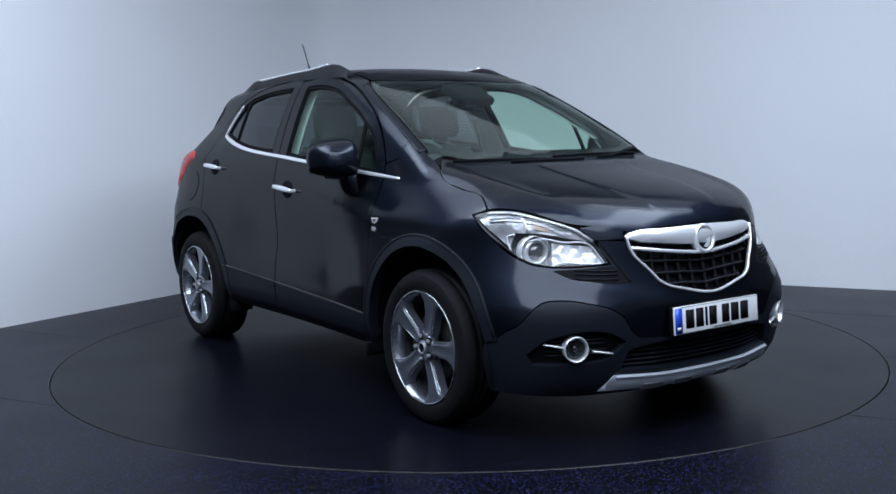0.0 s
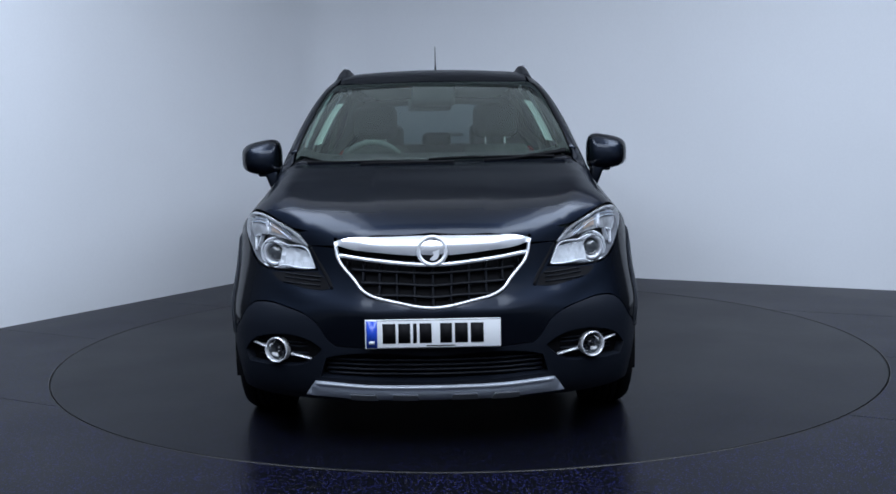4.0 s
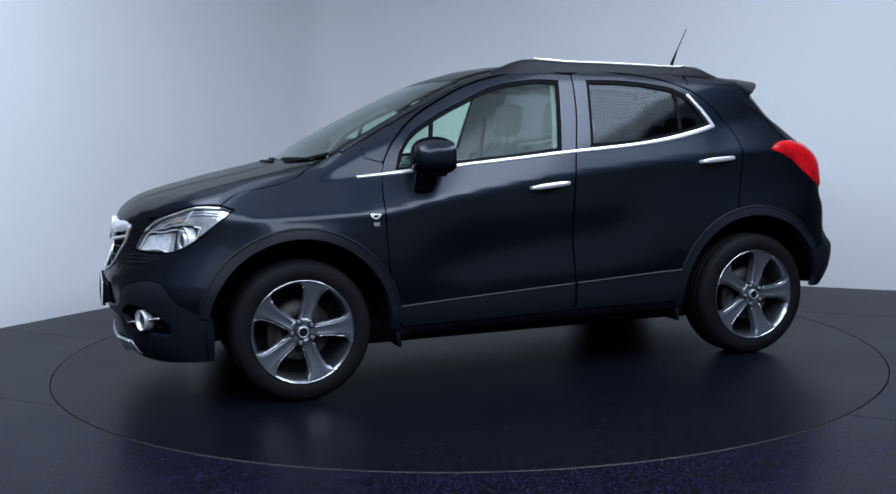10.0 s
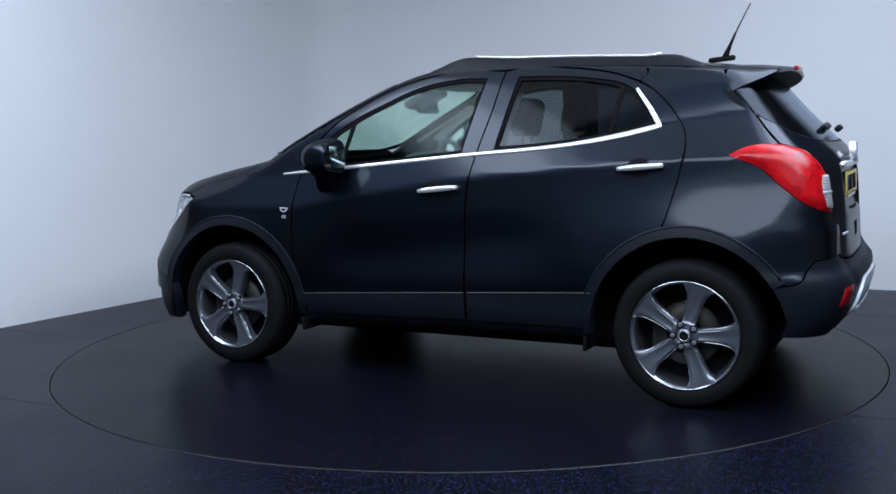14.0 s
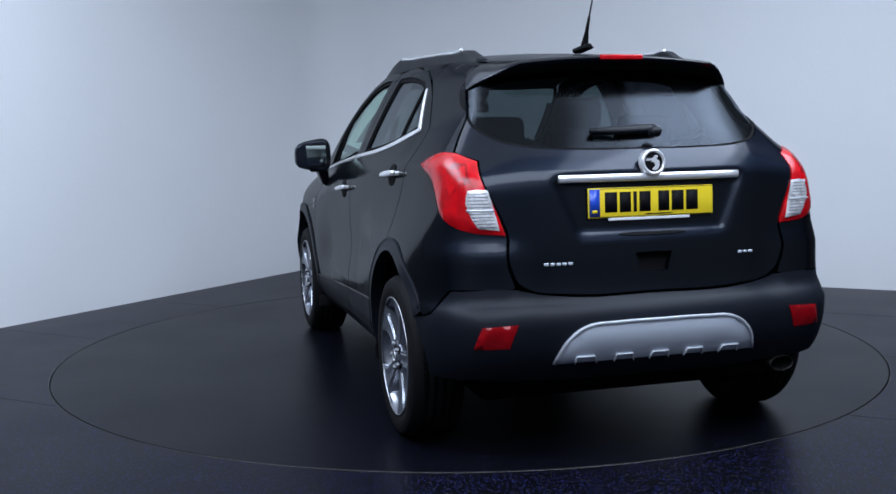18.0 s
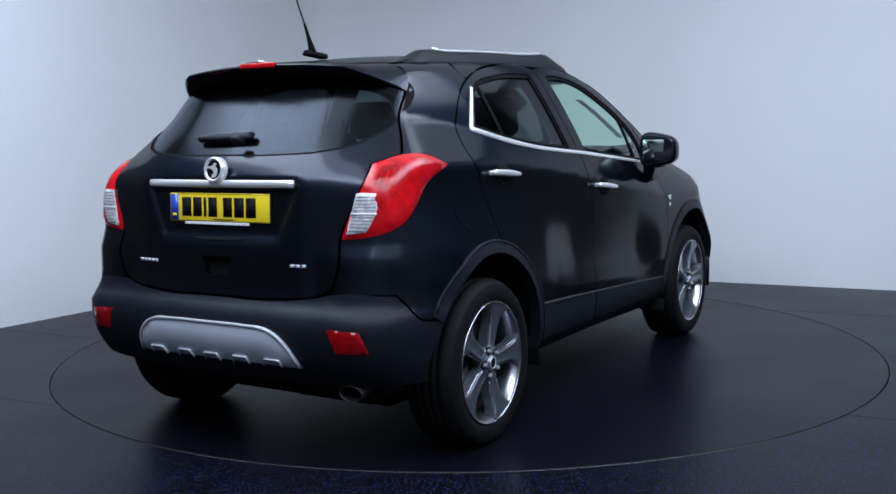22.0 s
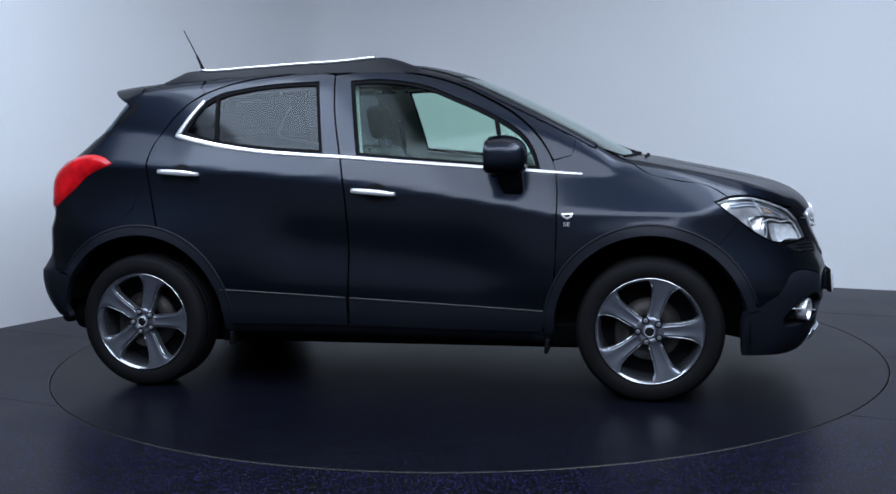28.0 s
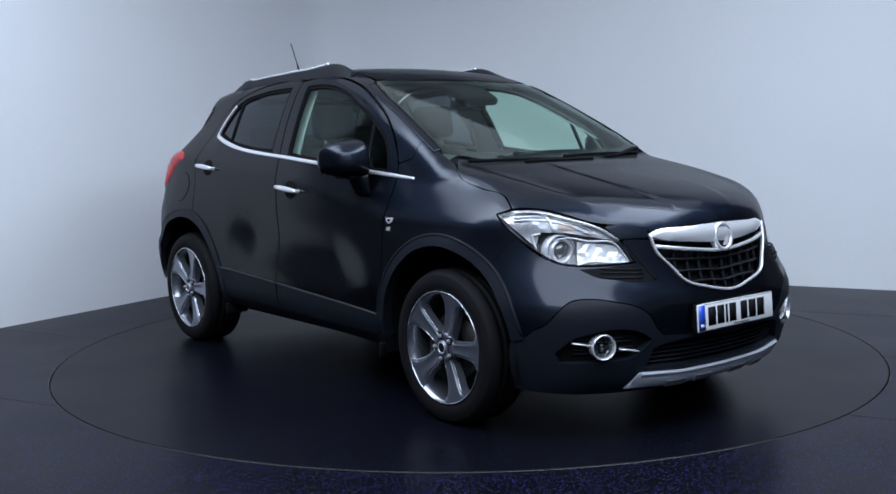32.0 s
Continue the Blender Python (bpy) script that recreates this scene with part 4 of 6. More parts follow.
            cladding = panel(nm, out + inn, way, GRAINED, car, "grained black wheel-arch cladding", offset=0.006, depth=0.05, gap=0, res=0.03)
            strip("cladding_lip", arch(cx, 0.494, a0 + 2, a1 - 2, 26), way, 0.011, 0.004, GRAINED, cladding, "rounded edge of the cladding", offset=0.005, step=0.03)
        # liner of the wheel well
        for cx, nm in ((AXLE_F, "front_wheel_liner"), (AXLE_R, "rear_wheel_liner")):
            V, F = [], []
            angs = np.linspace(-12, 192 if cx > 0 else 168, 30)
            for a in angs:
                for y, r in ((0.86, 0.452), (0.80, 0.46), (0.52, 0.46), (0.52, 0.05)):
                    V.append((cx + r * math.cos(radians(a)), s * y, HUB_Z + r * math.sin(radians(a))))
            for i in range(len(angs) - 1):
                F += [(4 * i + k, 4 * i + 4 + k, 4 * i + 5 + k, 4 * i + 1 + k) for k in range(3)]
            in_car(part(nm, (V, F), MATTE, car), car)
        # mud flaps behind the wheels
        block("mud_flap", (0.02, 0.15, 0.07), pose(0.800, s * 0.80, 0.255, 0, 8, 0), 0.008, MATTE, car)
        block("mud_flap", (0.02, 0.14, 0.07), pose(-0.80, s * 0.79, 0.260, 0, 0, 0), 0.008, MATTE, car)
    # rear: tailgate, glass, bumper
    half = [(0, 1.196), (18.8, 1.197), (30.9, 1.207), (39.7, 1.233), (45.0, 1.267), (49.6, 1.303), (51.6, 1.322), (50.9, 1.27), (49.4, 1.193), (42.3, 1.160), (39.6, 1.074), (37.3, 0.990), (35.0, 0.890), (34.2, 0.77), (32.6, 0.705), (30.5, 0.680), (23.5, 0.662), (0, 0.656)]
    grip = [(0, 0.803), (4.8, 0.801), (3.6, 0.735), (0, 0.733)]
    gate = panel("tailgate", both(half), "tail", PAINT, car, "painted tailgate", holes=[both(grip)], depth=0.030, res=0.024, soft=0.012)
    panel("grip_recess", both(grip), "tail", MATTE, gate, offset=-0.028, depth=0, gap=-0.004)
    panel("rear_window", both([(0, 1.53), (30, 1.53), (51.0, 1.52), (58.3, 1.510), (58.2, 1.475), (56.3, 1.430), (53.6, 1.374), (51.9, 1.329), (49.6, 1.308), (45.0, 1.272), (39.7, 1.238), (30.9, 1.212), (18.8, 1.202), (0, 1.201)]), "tail", REAR_GLASS, car, "dark rear window", offset=-0.006, depth=0, res=0.06)
    strip("window_seal", [(-51.8, 1.326), (-49.6, 1.306), (-45.0, 1.270), (-39.7, 1.236), (-30.9, 1.210), (-18.8, 1.199), (0, 1.198), (18.8, 1.199), (30.9, 1.210), (39.7, 1.236), (45.0, 1.270), (49.6, 1.306), (51.8, 1.326)], "tail", 0.012, 0.003, RUBBER, gate, offset=-0.006)
    for s in (1, -1):
        strip("tailgate_seal", turned([(49.7, 1.19), (51.2, 1.27), (52.2, 1.33), (54.0, 1.375), (56.8, 1.434), (58.6, 1.481), (58.4, 1.53)], s), "tail", 0.040, 0.004, RUBBER, car, offset=-0.026)
        panel("quarter_fin", turned([(53.6, 1.352), (56.2, 1.366), (58.6, 1.392), (60.8, 1.430), (60.6, 1.452), (59.2, 1.474), (57.0, 1.430), (54.8, 1.380)], s), "tail", MATTE, car, "black corner of the rear window", offset=0.0015, depth=0.004, gap=0.001, res=0.02)
    low = round_hub(arch(AXLE_R, 0.447, 148, 170, 7) + [(-1.712, 0.375), (-1.700, 0.352)], "tail")
    half = [(0, 0.650), (23.5, 0.655), (30.5, 0.673), (33.0, 0.686), (45.4, 0.684), (47.6, 0.641), (49.7, 0.596), (52.6, 0.579)] + low + [(47.5, 0.350), (41, 0.346), (33, 0.332), (25, 0.325), (0, 0.325)]
    lower = panel("rear_bumper", both(half), "tail", GRAINED, car, "grained black rear bumper", depth=0.03, gap=0.0015, res=0.04)
    skid = panel("rear_skid_plate", both([(0, 0.563), (12, 0.561), (17.4, 0.556), (20.0, 0.538), (22.4, 0.502), (25.9, 0.402), (12, 0.405), (0, 0.406)]), "tail", SATIN, car, "satin silver rear skid plate with five notches", offset=0.002, bulge=0.012, depth=0.02, gap=0)
    # edge strips in the lit satin draw the light on notch and plate rims
    for a in (-18.6, -9.2, 0, 9.2, 18.6):
        panel("notch", [(a - 2.4, 0.408), (a - 2.0, 0.436), (a + 2.0, 0.436), (a + 2.4, 0.408)], "tail", SATIN, skid, offset=0.006, bulge=0.012, depth=0.01, gap=0, res=0.012)
        strip("bright_edge", [(a - 2.5, 0.409), (a - 2.0, 0.437), (a + 2.0, 0.437), (a + 2.5, 0.409)], "tail", 0.0045, 0.004, SATIN_LIT, skid, offset=0.015, step=0.01, corner=30)
    strip("bright_edge", [(-25.4, 0.408), (-22.0, 0.503), (-19.6, 0.537), (-17.0, 0.552), (-12, 0.557), (0, 0.559), (12, 0.557), (17.0, 0.552), (19.6, 0.537), (22.0, 0.503), (25.4, 0.408)], "tail", 0.010, 0.004, SATIN_LIT, skid, offset=0.009)
    for s in (1, -1):
        panel("reflector", turned([(40.0, 0.480), (38.2, 0.561), (31.9, 0.567), (33.7, 0.478)], s), "tail", DEEP_RED, lower, "red rear reflector", offset=0.002, bulge=0.003, depth=0.01, gap=0, res=0.02)
        # lamps
        lamp = panel("rear_lamp", turned(REAR_LAMP, s), "tail", RED, car, "red rear lamp with a clear insert", bulge=0.012, depth=0.03, gap=-0.003, res=0.02)
        panel("clear_insert", turned([(38.9, 1.054), (42.7, 1.056), (43.0, 1.006), (42.6, 0.970), (41.8, 0.943), (40.4, 0.914), (36.6, 0.905), (37.5, 0.965)], s), "tail", CLEAR_LENS, lamp, "clear ribbed lens", offset=0.010, bulge=0.005, depth=0.006, gap=0, res=0.015)
        panel("lens_field", turned([(47.4, 1.150), (44.2, 1.142), (42.0, 1.078), (44.0, 1.066), (46.0, 1.024), (47.6, 1.050), (48.6, 1.104)], s), "tail", DEEP_RED, lamp, "deeper red lens field", offset=0.0118, depth=0.004, gap=0, res=0.02)
        strip("lens_joint", turned([(37.8, 0.980), (40.0, 0.980), (42.6, 0.981)], s), "tail", 0.007, 0.003, SATIN_LIT, lamp, offset=0.014)
        for k in range(11):
            z = 0.920 + 0.0122 * k
            if abs(z - 0.980) > 0.008:
                a0 = float(np.interp(z, [0.907, 0.965, 1.054], [36.9, 37.8, 39.1]))
                a1 = float(np.interp(z, [0.907, 0.917, 0.943, 0.97, 1.006, 1.056], [39.6, 40.3, 41.5, 42.3, 42.7, 42.4]))
                strip("lens_rib", turned([(a0 + 0.2, z), ((a0 + a1) / 2, z), (a1 - 0.2, z)], s), "tail", 0.0034, 0.0014, DULL, lamp, offset=0.0145)


body_panels()


def wheel_at(name, s, cx):
    """A tyre on a five-spoke alloy wheel, with its brake disc; the outer face looks along +y before it is turned."""
    w = new(name)
    w.parent = car
    w.location = (OX + cx, OY + s * 0.872, HUB_Z)
    w.rotation_euler = (0, 0, 0 if s > 0 else math.pi)
    return w


def build_wheel(wheel):
    n = 72
    # tyre: rounded shoulders, side-wall steps and grooves round the tread
    R = 0.342
    prof = [(0.244, -0.012), (0.254, 0.004), (0.262, 0.008), (0.285, 0.012), (0.305, 0.010), (0.318, 0.005), (0.320, 0.0045), (0.328, -0.006), (0.336, -0.018), (0.340, -0.030)]
    for g in (-0.055, -0.090, -0.125, -0.160):
        prof += [(R, g + 0.014), (R, g + 0.006), (R - 0.007, g + 0.005), (R - 0.007, g - 0.005), (R, g - 0.006)]
    prof += [(R, -0.172), (0.338, -0.184), (0.326, -0.204), (0.300, -0.216), (0.262, -0.212), (0.244, -0.202)]
    part("tyre", revolve(prof, n), TYRE, wheel, "black road tyre")
    # tread blocks at the shoulder
    V, F = [], []
    for i in range(96):
        a0, a1 = 2 * math.pi * i / 96, 2 * math.pi * (i + 0.62) / 96
        for y0, y1 in ((-0.014, -0.040), (-0.178, -0.200)):
            b = len(V)
            for a in (a0, a1):
                for r, y in ((0.331, y0), (0.3435, y1 if y1 > -0.1 else y0 + 0.004), (0.334, y1 if y1 > -0.1 else y1)):
                    V.append((r * math.cos(a), y, r * math.sin(a)))
            F += [(b, b + 1, b + 4, b + 3), (b + 1, b + 2, b + 5, b + 4), (b, b + 2, b + 1), (b + 3, b + 4, b + 5)]
    tagged(part("tread", (V, F), TYRE, wheel), kind="stuff")
    # barrel and lip
    part("rim_barrel", revolve([(0.249, 0.000), (0.252, 0.004), (0.249, 0.007), (0.243, 0.004), (0.236, -0.006), (0.228, -0.030), (0.222, -0.060), (0.220, -0.150), (0.235, -0.195)], n), BARREL, wheel, "grey alloy barrel")
    part("rim_lip", revolve([(0.2515, 0.0045), (0.2495, 0.0085), (0.2455, 0.0080), (0.2435, 0.0045)], n, closed=True), BRIGHT, wheel, "bright cut rim lip")
    part("brake_disc", revolve([(0.060, -0.070), (0.075, -0.072), (0.148, -0.072), (0.148, -0.094), (0.060, -0.094)], 48, closed=True), STEEL, wheel, "worn steel brake disc")
    part("wheel_back", revolve([(0.222, -0.12), (0.150, -0.125), (0.02, -0.125)], 36), MATTE, wheel)
    bm = rbox((0.075, 0.05, 0.15), 0.012, 2, pose(0.125, -0.078, 0, 0, 0, 0))
    part("brake_caliper", bm, STEEL, wheel)
    # hub
    part("hub", revolve([(0.240 * 0.27, -0.030), (0.070, -0.012), (0.064, -0.004), (0.040, -0.003), (0.036, -0.008), (0.0, -0.008)], 40), ALLOY, wheel)
    # five broad spokes: satin grey faces, a stepped ledge along each side with a bright cut edge
    for k in range(5):
        ang = 2 * math.pi * k / 5 + radians(34)
        turn = Matrix.Rotation(-ang, 4, "Y")
        rs = np.linspace(0.040, 0.2475, 18)
        half = np.interp(rs, [0.04, 0.075, 0.15, 0.185, 0.21, 0.235, 0.2475], [0.029, 0.029, 0.035, 0.042, 0.051, 0.067, 0.080])
        top = np.interp(rs, [0.04, 0.09, 0.15, 0.21, 0.2475], [-0.002, -0.007, -0.005, 0.002, 0.006])
        ledge = np.interp(rs, [0.04, 0.07, 0.20, 0.235], [0.002, 0.008, 0.009, 0.0015])
        V, F = [], []
        for r, h, y, g in zip(rs, half, top, ledge):
            c = math.sqrt(max(1 - (h / r) ** 2, 0)) if r > 0.2 else 1
            w = 0.0075 / h
            for t, d in ((-1, -0.050), (-1, -g), (-1 + w, -g + 0.0015), (-1 + 1.3 * w, -0.001), (-1 + 1.6 * w, 0.0), (-0.4, -0.0022), (0, -0.003), (0.4, -0.0022), (1 - 1.6 * w, 0.0), (1 - 1.3 * w, -0.001), (1 - w, -g + 0.0015), (1, -g), (1, -0.050)):
                V.append((r * (1 - (1 - c) * abs(t)), y + d, h * t))
        m = 13
        for i in range(len(rs) - 1):
            F += [(i * m + j, i * m + m + j, i * m + m + j + 1, i * m + j + 1) for j in range(m - 1)]
        F.append(tuple(range(m)))
        F.append(tuple((len(rs) - 1) * m + j for j in range(m))[::-1])
        bm = bmesh.new()
        vs = [bm.verts.new(turn @ Vector(v)) for v in V]
        for f in F:
            bm.faces.new([vs[i] for i in f])
        bmesh.ops.recalc_face_normals(bm, faces=bm.faces)
        spoke = sharpen(part("spoke", bm, ALLOY, wheel, "grey painted spoke"), 35)
        for sd in (-1, 1):
            pts = [turn @ Vector((r, y - g + 0.0006, sd * h * 0.985)) for r, h, y, g in zip(rs[3:15], half[3:15], top[3:15], ledge[3:15])]
            tube("cut_edge", [tuple(p) for p in pts], 0.0026, BRIGHT, spoke, "bright cut spoke edge", n=6, step=0.03)
        a2 = ang + math.pi / 5
        p = Vector((0.053 * math.cos(a2), 0, 0.053 * math.sin(a2)))
        bm = revolve([(0.0105, -0.022), (0.0105, 0.006), (0.007, 0.012), (0.0, 0.012)], 6)
        bmesh.ops.translate(bm, vec=p, verts=bm.verts)
        sharpen(part("wheel_nut", bm, DULL, wheel, "grey wheel nut"), 30)
        bm = revolve([(0.0175, -0.010), (0.0175, -0.001), (0.0125, -0.002), (0.0125, -0.012)], 16)
        bmesh.ops.translate(bm, vec=p, verts=bm.verts)
        part("nut_seat", bm, MATTE, wheel)
    cap = part("centre_cap", revolve([(0.031, -0.006), (0.031, 0.004), (0.027, 0.0065), (0.0, 0.008)], 32), ALLOY, wheel, "grey centre cap with a bright ring")
    part("cap_ring", revolve([(0.0245, 0.006), (0.0245, 0.0095), (0.0215, 0.0095), (0.0215, 0.006)], 32, closed=True), CHROME, cap)
    part("cap_disc", revolve([(0.0215, 0.0072), (0.0, 0.0082)], 24), BLACK, cap)


def emblem(name, at, way_x, r, parent):
    """A round badge: bright ring, dark field and a plain bright shape in it."""
    m = Matrix.Translation(at) @ (Matrix.Rotation(radians(-9), 4, "Y") if way_x > 0 else Matrix.Rotation(radians(180), 4, "Z") @ Matrix.Rotation(radians(-6), 4, "Y"))

    def put(nm, bm, mt, par, lab=""):
        bmesh.ops.transform(bm, matrix=m, verts=bm.verts)
        return in_car(part(nm, bm, mt, par, lab), par)
    ring = put(name, revolve([(r * 0.74, 0.0), (r * 0.74, 0.008), (r * 0.86, 0.013), (r * 0.95, 0.011), (r, 0.006), (r, -0.02)], 48, "x"), SATIN_BRIGHT, parent, "round chrome badge with a plain shape")
    put("badge_field", revolve([(r * 0.76, 0.004), (0.0, 0.006)], 40, "x"), MATTE, ring)
    bm = bmesh.new()
    out = [(-0.70, 0.30), (-0.10, 0.34), (0.18, 0.58), (0.42, 0.50), (0.22, 0.26), (0.52, 0.06), (0.46, -0.42), (0.12, -0.70), (-0.22, -0.62), (0.12, -0.30), (0.02, -0.02), (-0.30, 0.02), (-0.20, 0.14), (-0.74, 0.10)]
    q = spline(out, 0.12, 60)
    va = [bm.verts.new((0.007, y * r * 0.86, z * r * 0.90)) for y, z in q]
    f = bm.faces.new(va)
    ex = bmesh.ops.extrude_face_region(bm, geom=[f])
    bmesh.ops.translate(bm, vec=(0.004, 0, 0), verts=[g for g in ex["geom"] if isinstance(g, bmesh.types.BMVert)])
    bmesh.ops.recalc_face_normals(bm, faces=bm.faces)
    bmesh.ops.triangulate(bm, faces=[f for f in bm.faces if len(f.verts) > 4])
    sharpen(put("badge_shape", bm, SATIN_BRIGHT, ring), 40)


def number_plate(name, at, way_x, face, parent_label, lean):
    """A plate with a blue end band and seven dark bars in place of its characters."""
    m = Matrix.Translation(at) @ Matrix.Rotation(0 if way_x > 0 else math.pi, 4, "Z") @ Matrix.Rotation(radians(lean), 4, "Y")
    plate = block(name, (0.008, 0.524, 0.113), m, 0.004, face, car, parent_label, 2)
    block("plate_holder", (0.016, 0.530, 0.118), m @ Matrix.Translation((-0.011, 0, -0.001)), 0.004, MATTE, plate)
    block("blue_band", (0.002, 0.042, 0.104), m @ Matrix.Translation((0.0042, -0.236, 0)), 0.0, PLATE_BLUE, plate, "blue end band")
    block("band_mark", (0.001, 0.022, 0.012), m @ Matrix.Translation((0.0056, -0.236, -0.032)), 0.0, PLATE_YELLOW if way_x < 0 else PLATE_WHITE, plate)
    y = -0.194
    for wd, gap in ((0.050, 0.011), (0.046, 0.011), (0.014, 0.011), (0.046, 0.033), (0.046, 0.011), (0.050, 0.011), (0.050, 0.0)):
        block("dark_bar", (0.0016, wd, 0.076), m @ Matrix.Translation((0.0044, y + wd / 2, 0.002)), 0.0, PLATE_INK, plate)
        y += wd + gap
    block("maker_line", (0.001, 0.11, 0.004), m @ Matrix.Translation((0.0044, 0.03, -0.0465)), 0.0, PLATE_INK, plate)
    for e in (-1, 1):
        block("edge_line", (0.001, 0.474, 0.002), m @ Matrix.Translation((0.0044, 0.022, e * 0.053)), 0.0, PLATE_INK, plate)
    return plate


def front_details():
    tray = panel("grille", both(GRILLE), "nose", MATTE, car, "black honeycomb-like grille in a chrome surround", offset=-0.040, depth=0, gap=-0.004)
    half_at = lambda z: float(np.interp(z, [0.594, 0.622, 0.638, 0.659, 0.700, 0.780, 0.85], [0.5, 9, 12.3, 14.3, 16.3, 20.3, 21.4]))
    for z in (0.640, 0.684, 0.730):
        a = half_at(z)
        strip("slat", [(-a, z + 0.016 * (a / 20) ** 2), (-a / 2, z + 0.004), (0, z - 0.004), (a / 2, z + 0.004), (a, z + 0.016 * (a / 20) ** 2)], "nose", 0.011, 0.020, RAIL, tray, offset=-0.034)
    for i in range(-5, 6):
        a = i * 3.7
        zs = [z for z in np.linspace(0.595, 0.775, 19) if half_at(z) > abs(a) + 0.3]
        if len(zs) > 2:
            strip("rib", [(a + (0.5 if i else 0) * np.sign(i) * (z - 0.595) / 0.18, z) for z in (zs[0], zs[len(zs) // 2], zs[-1])], "nose", 0.010, 0.016, RAIL, tray, offset=-0.034)
    panel("chrome_bar", both([(0, 0.870), (12, 0.866), (19.6, 0.860), (21.5, 0.850), (21.6, 0.838), (20.2, 0.829), (12, 0.808), (0, 0.793)]), "nose", CHROME, tray, "broad chrome grille bar", offset=0.0, bulge=0.014, depth=0.03, gap=0, res=0.02)
    strip("chrome_blade", [(-20.6, 0.796), (-12, 0.776), (0, 0.758), (12, 0.776), (20.6, 0.796)], "nose", 0.015, 0.010, CHROME, tray, "thin chrome grille blade", offset=-0.004)
    ring = [(21.6, 0.846), (20.5, 0.780), (16.5, 0.700), (14.5, 0.659), (12.4, 0.638), (9, 0.622)]
    strip("chrome_surround", turned(ring, -1) + [(0, 0.594)] + ring[::-1], "nose", (0.011, 0.011, 0.012, 0.011, 0.011), 0.009, CHROME, tray, "chrome grille surround", offset=0.0, corner=60, step=0.015)
    emblem("front_badge", (2.095, 0, 0.812), 1, 0.062, car)
    number_plate("front_number_plate", (2.170, -0.003, 0.500), 1, PLATE_WHITE, "white front number plate with a blue band", -4)
    block("plate_mount", (0.05, 0.50, 0.10), pose(2.142, -0.003, 0.500), 0.012, GRAINED, car)
    for s in (1, -1):
        # dark vent below the lamp
        vent = panel("side_vent", turned([(38.0, 0.716), (35.2, 0.690), (30, 0.672), (24.2, 0.660), (22.0, 0.664), (23.2, 0.700), (25.4, 0.727), (31, 0.722)], s), "nose", MATTE, car, "black slatted vent under the lamp", offset=0.002, depth=0.02, gap=0, res=0.025)
        for z in (0.680, 0.698, 0.713):
            strip("slat", turned([(24.2, z - 0.004), (29, z - 0.001), (33.5, z + 0.003)], s), "nose", 0.004, 0.006, GRAINED, vent, offset=0.002)
        # headlamp: dark bowl, bright upper reflector, lens barrel, inner reflector, cover
        lamp = panel("headlamp", turned(LAMP, s), "nose", BOWL, car, "clear headlamp with a projector lens and chrome reflectors", offset=-0.075, depth=-0.074, gap=0.003, res=0.03)
        panel("upper_reflector", turned([(56.4, 0.928), (53.0, 0.944), (47.4, 0.946), (40.0, 0.916), (32.6, 0.871), (28.8, 0.822), (35.1, 0.843), (40.3, 0.859), (46.5, 0.862), (47.6, 0.805), (50.2, 0.838), (53.8, 0.887)], s), "nose", UPPER, lamp, "ribbed upper reflector", offset=-0.022, facet=0.0022, depth=0.02, gap=0.002, res=0.020)
        panel("inner_reflector", turned([(38.2, 0.828), (36.0, 0.824), (29.0, 0.810), (27.8, 0.782), (26.3, 0.743), (31, 0.739), (35.6, 0.744), (38.2, 0.738)], s), "nose", REFLECTOR, lamp, "faceted inner reflector", offset=-0.028, facet=0.007, depth=0.03, gap=0.002, res=0.018)
        strip("bright_edge", turned([(42.4, 0.748), (39.5, 0.734), (35.8, 0.749), (31.0, 0.743), (26.6, 0.742), (28.0, 0.780), (29.4, 0.812), (36.0, 0.828), (40.3, 0.841), (43.6, 0.830)], s), "nose", 0.006, 0.004, SATIN_BRIGHT, lamp, "bright edge round the low beam", offset=-0.016, step=0.012, corner=50)
        panel("turn_bulb", turned([(42.4, 0.912), (38.6, 0.888), (38.2, 0.868), (42.0, 0.880)], s), "nose", AMBER, lamp, "faint amber turn bulb", offset=-0.017, depth=0.004, gap=0, res=0.015)
        strip("light_guide", turned([(46.4, 0.858), (48.3, 0.850), (47.9, 0.822), (47.3, 0.797)], s), "nose", 0.007, 0.005, SATIN_BRIGHT, lamp, "bright hooked light guide", offset=-0.014, step=0.012, corner=60)
        for z0, z1 in ((0.930, 0.898), (0.916, 0.878)):
            strip("reflector_rib", turned([(53.0, z0 - 0.006), (47.5, z0), (41.0, (z0 + z1) / 2), (35.0, z1 - 0.026)], s), "nose", 0.003, 0.003, SATIN, lamp, offset=-0.016)
        strip("reflector_rib", turned([(45.2, 0.938), (44.0, 0.902), (43.4, 0.866)], s), "nose", 0.012, 0.003, SATIN_BRIGHT, lamp, offset=-0.017)
        bowl = project([s * 41.3], [0.783], "nose")[0]
        at = Matrix.Translation(Vector(bowl) + Vector((-0.045, -s * 0.030, 0))) @ Matrix.Rotation(radians(s * 14), 4, "Z")
        for nm, prof, mt, lab in (("projector_ring", [(0.052, -0.03), (0.052, 0.012), (0.046, 0.018), (0.037, 0.010), (0.036, -0.02)], SATIN_BRIGHT, "bright projector ring"),
                                  ("projector_collar", [(0.068, -0.04), (0.069, 0.000), (0.064, 0.006), (0.060, 0.0), (0.058, -0.04)], REFLECTOR, "")):
            bm = revolve(prof, 40, "x")
            bmesh.ops.transform(bm, matrix=at, verts=bm.verts)
            part(nm, bm, mt, lamp, lab)
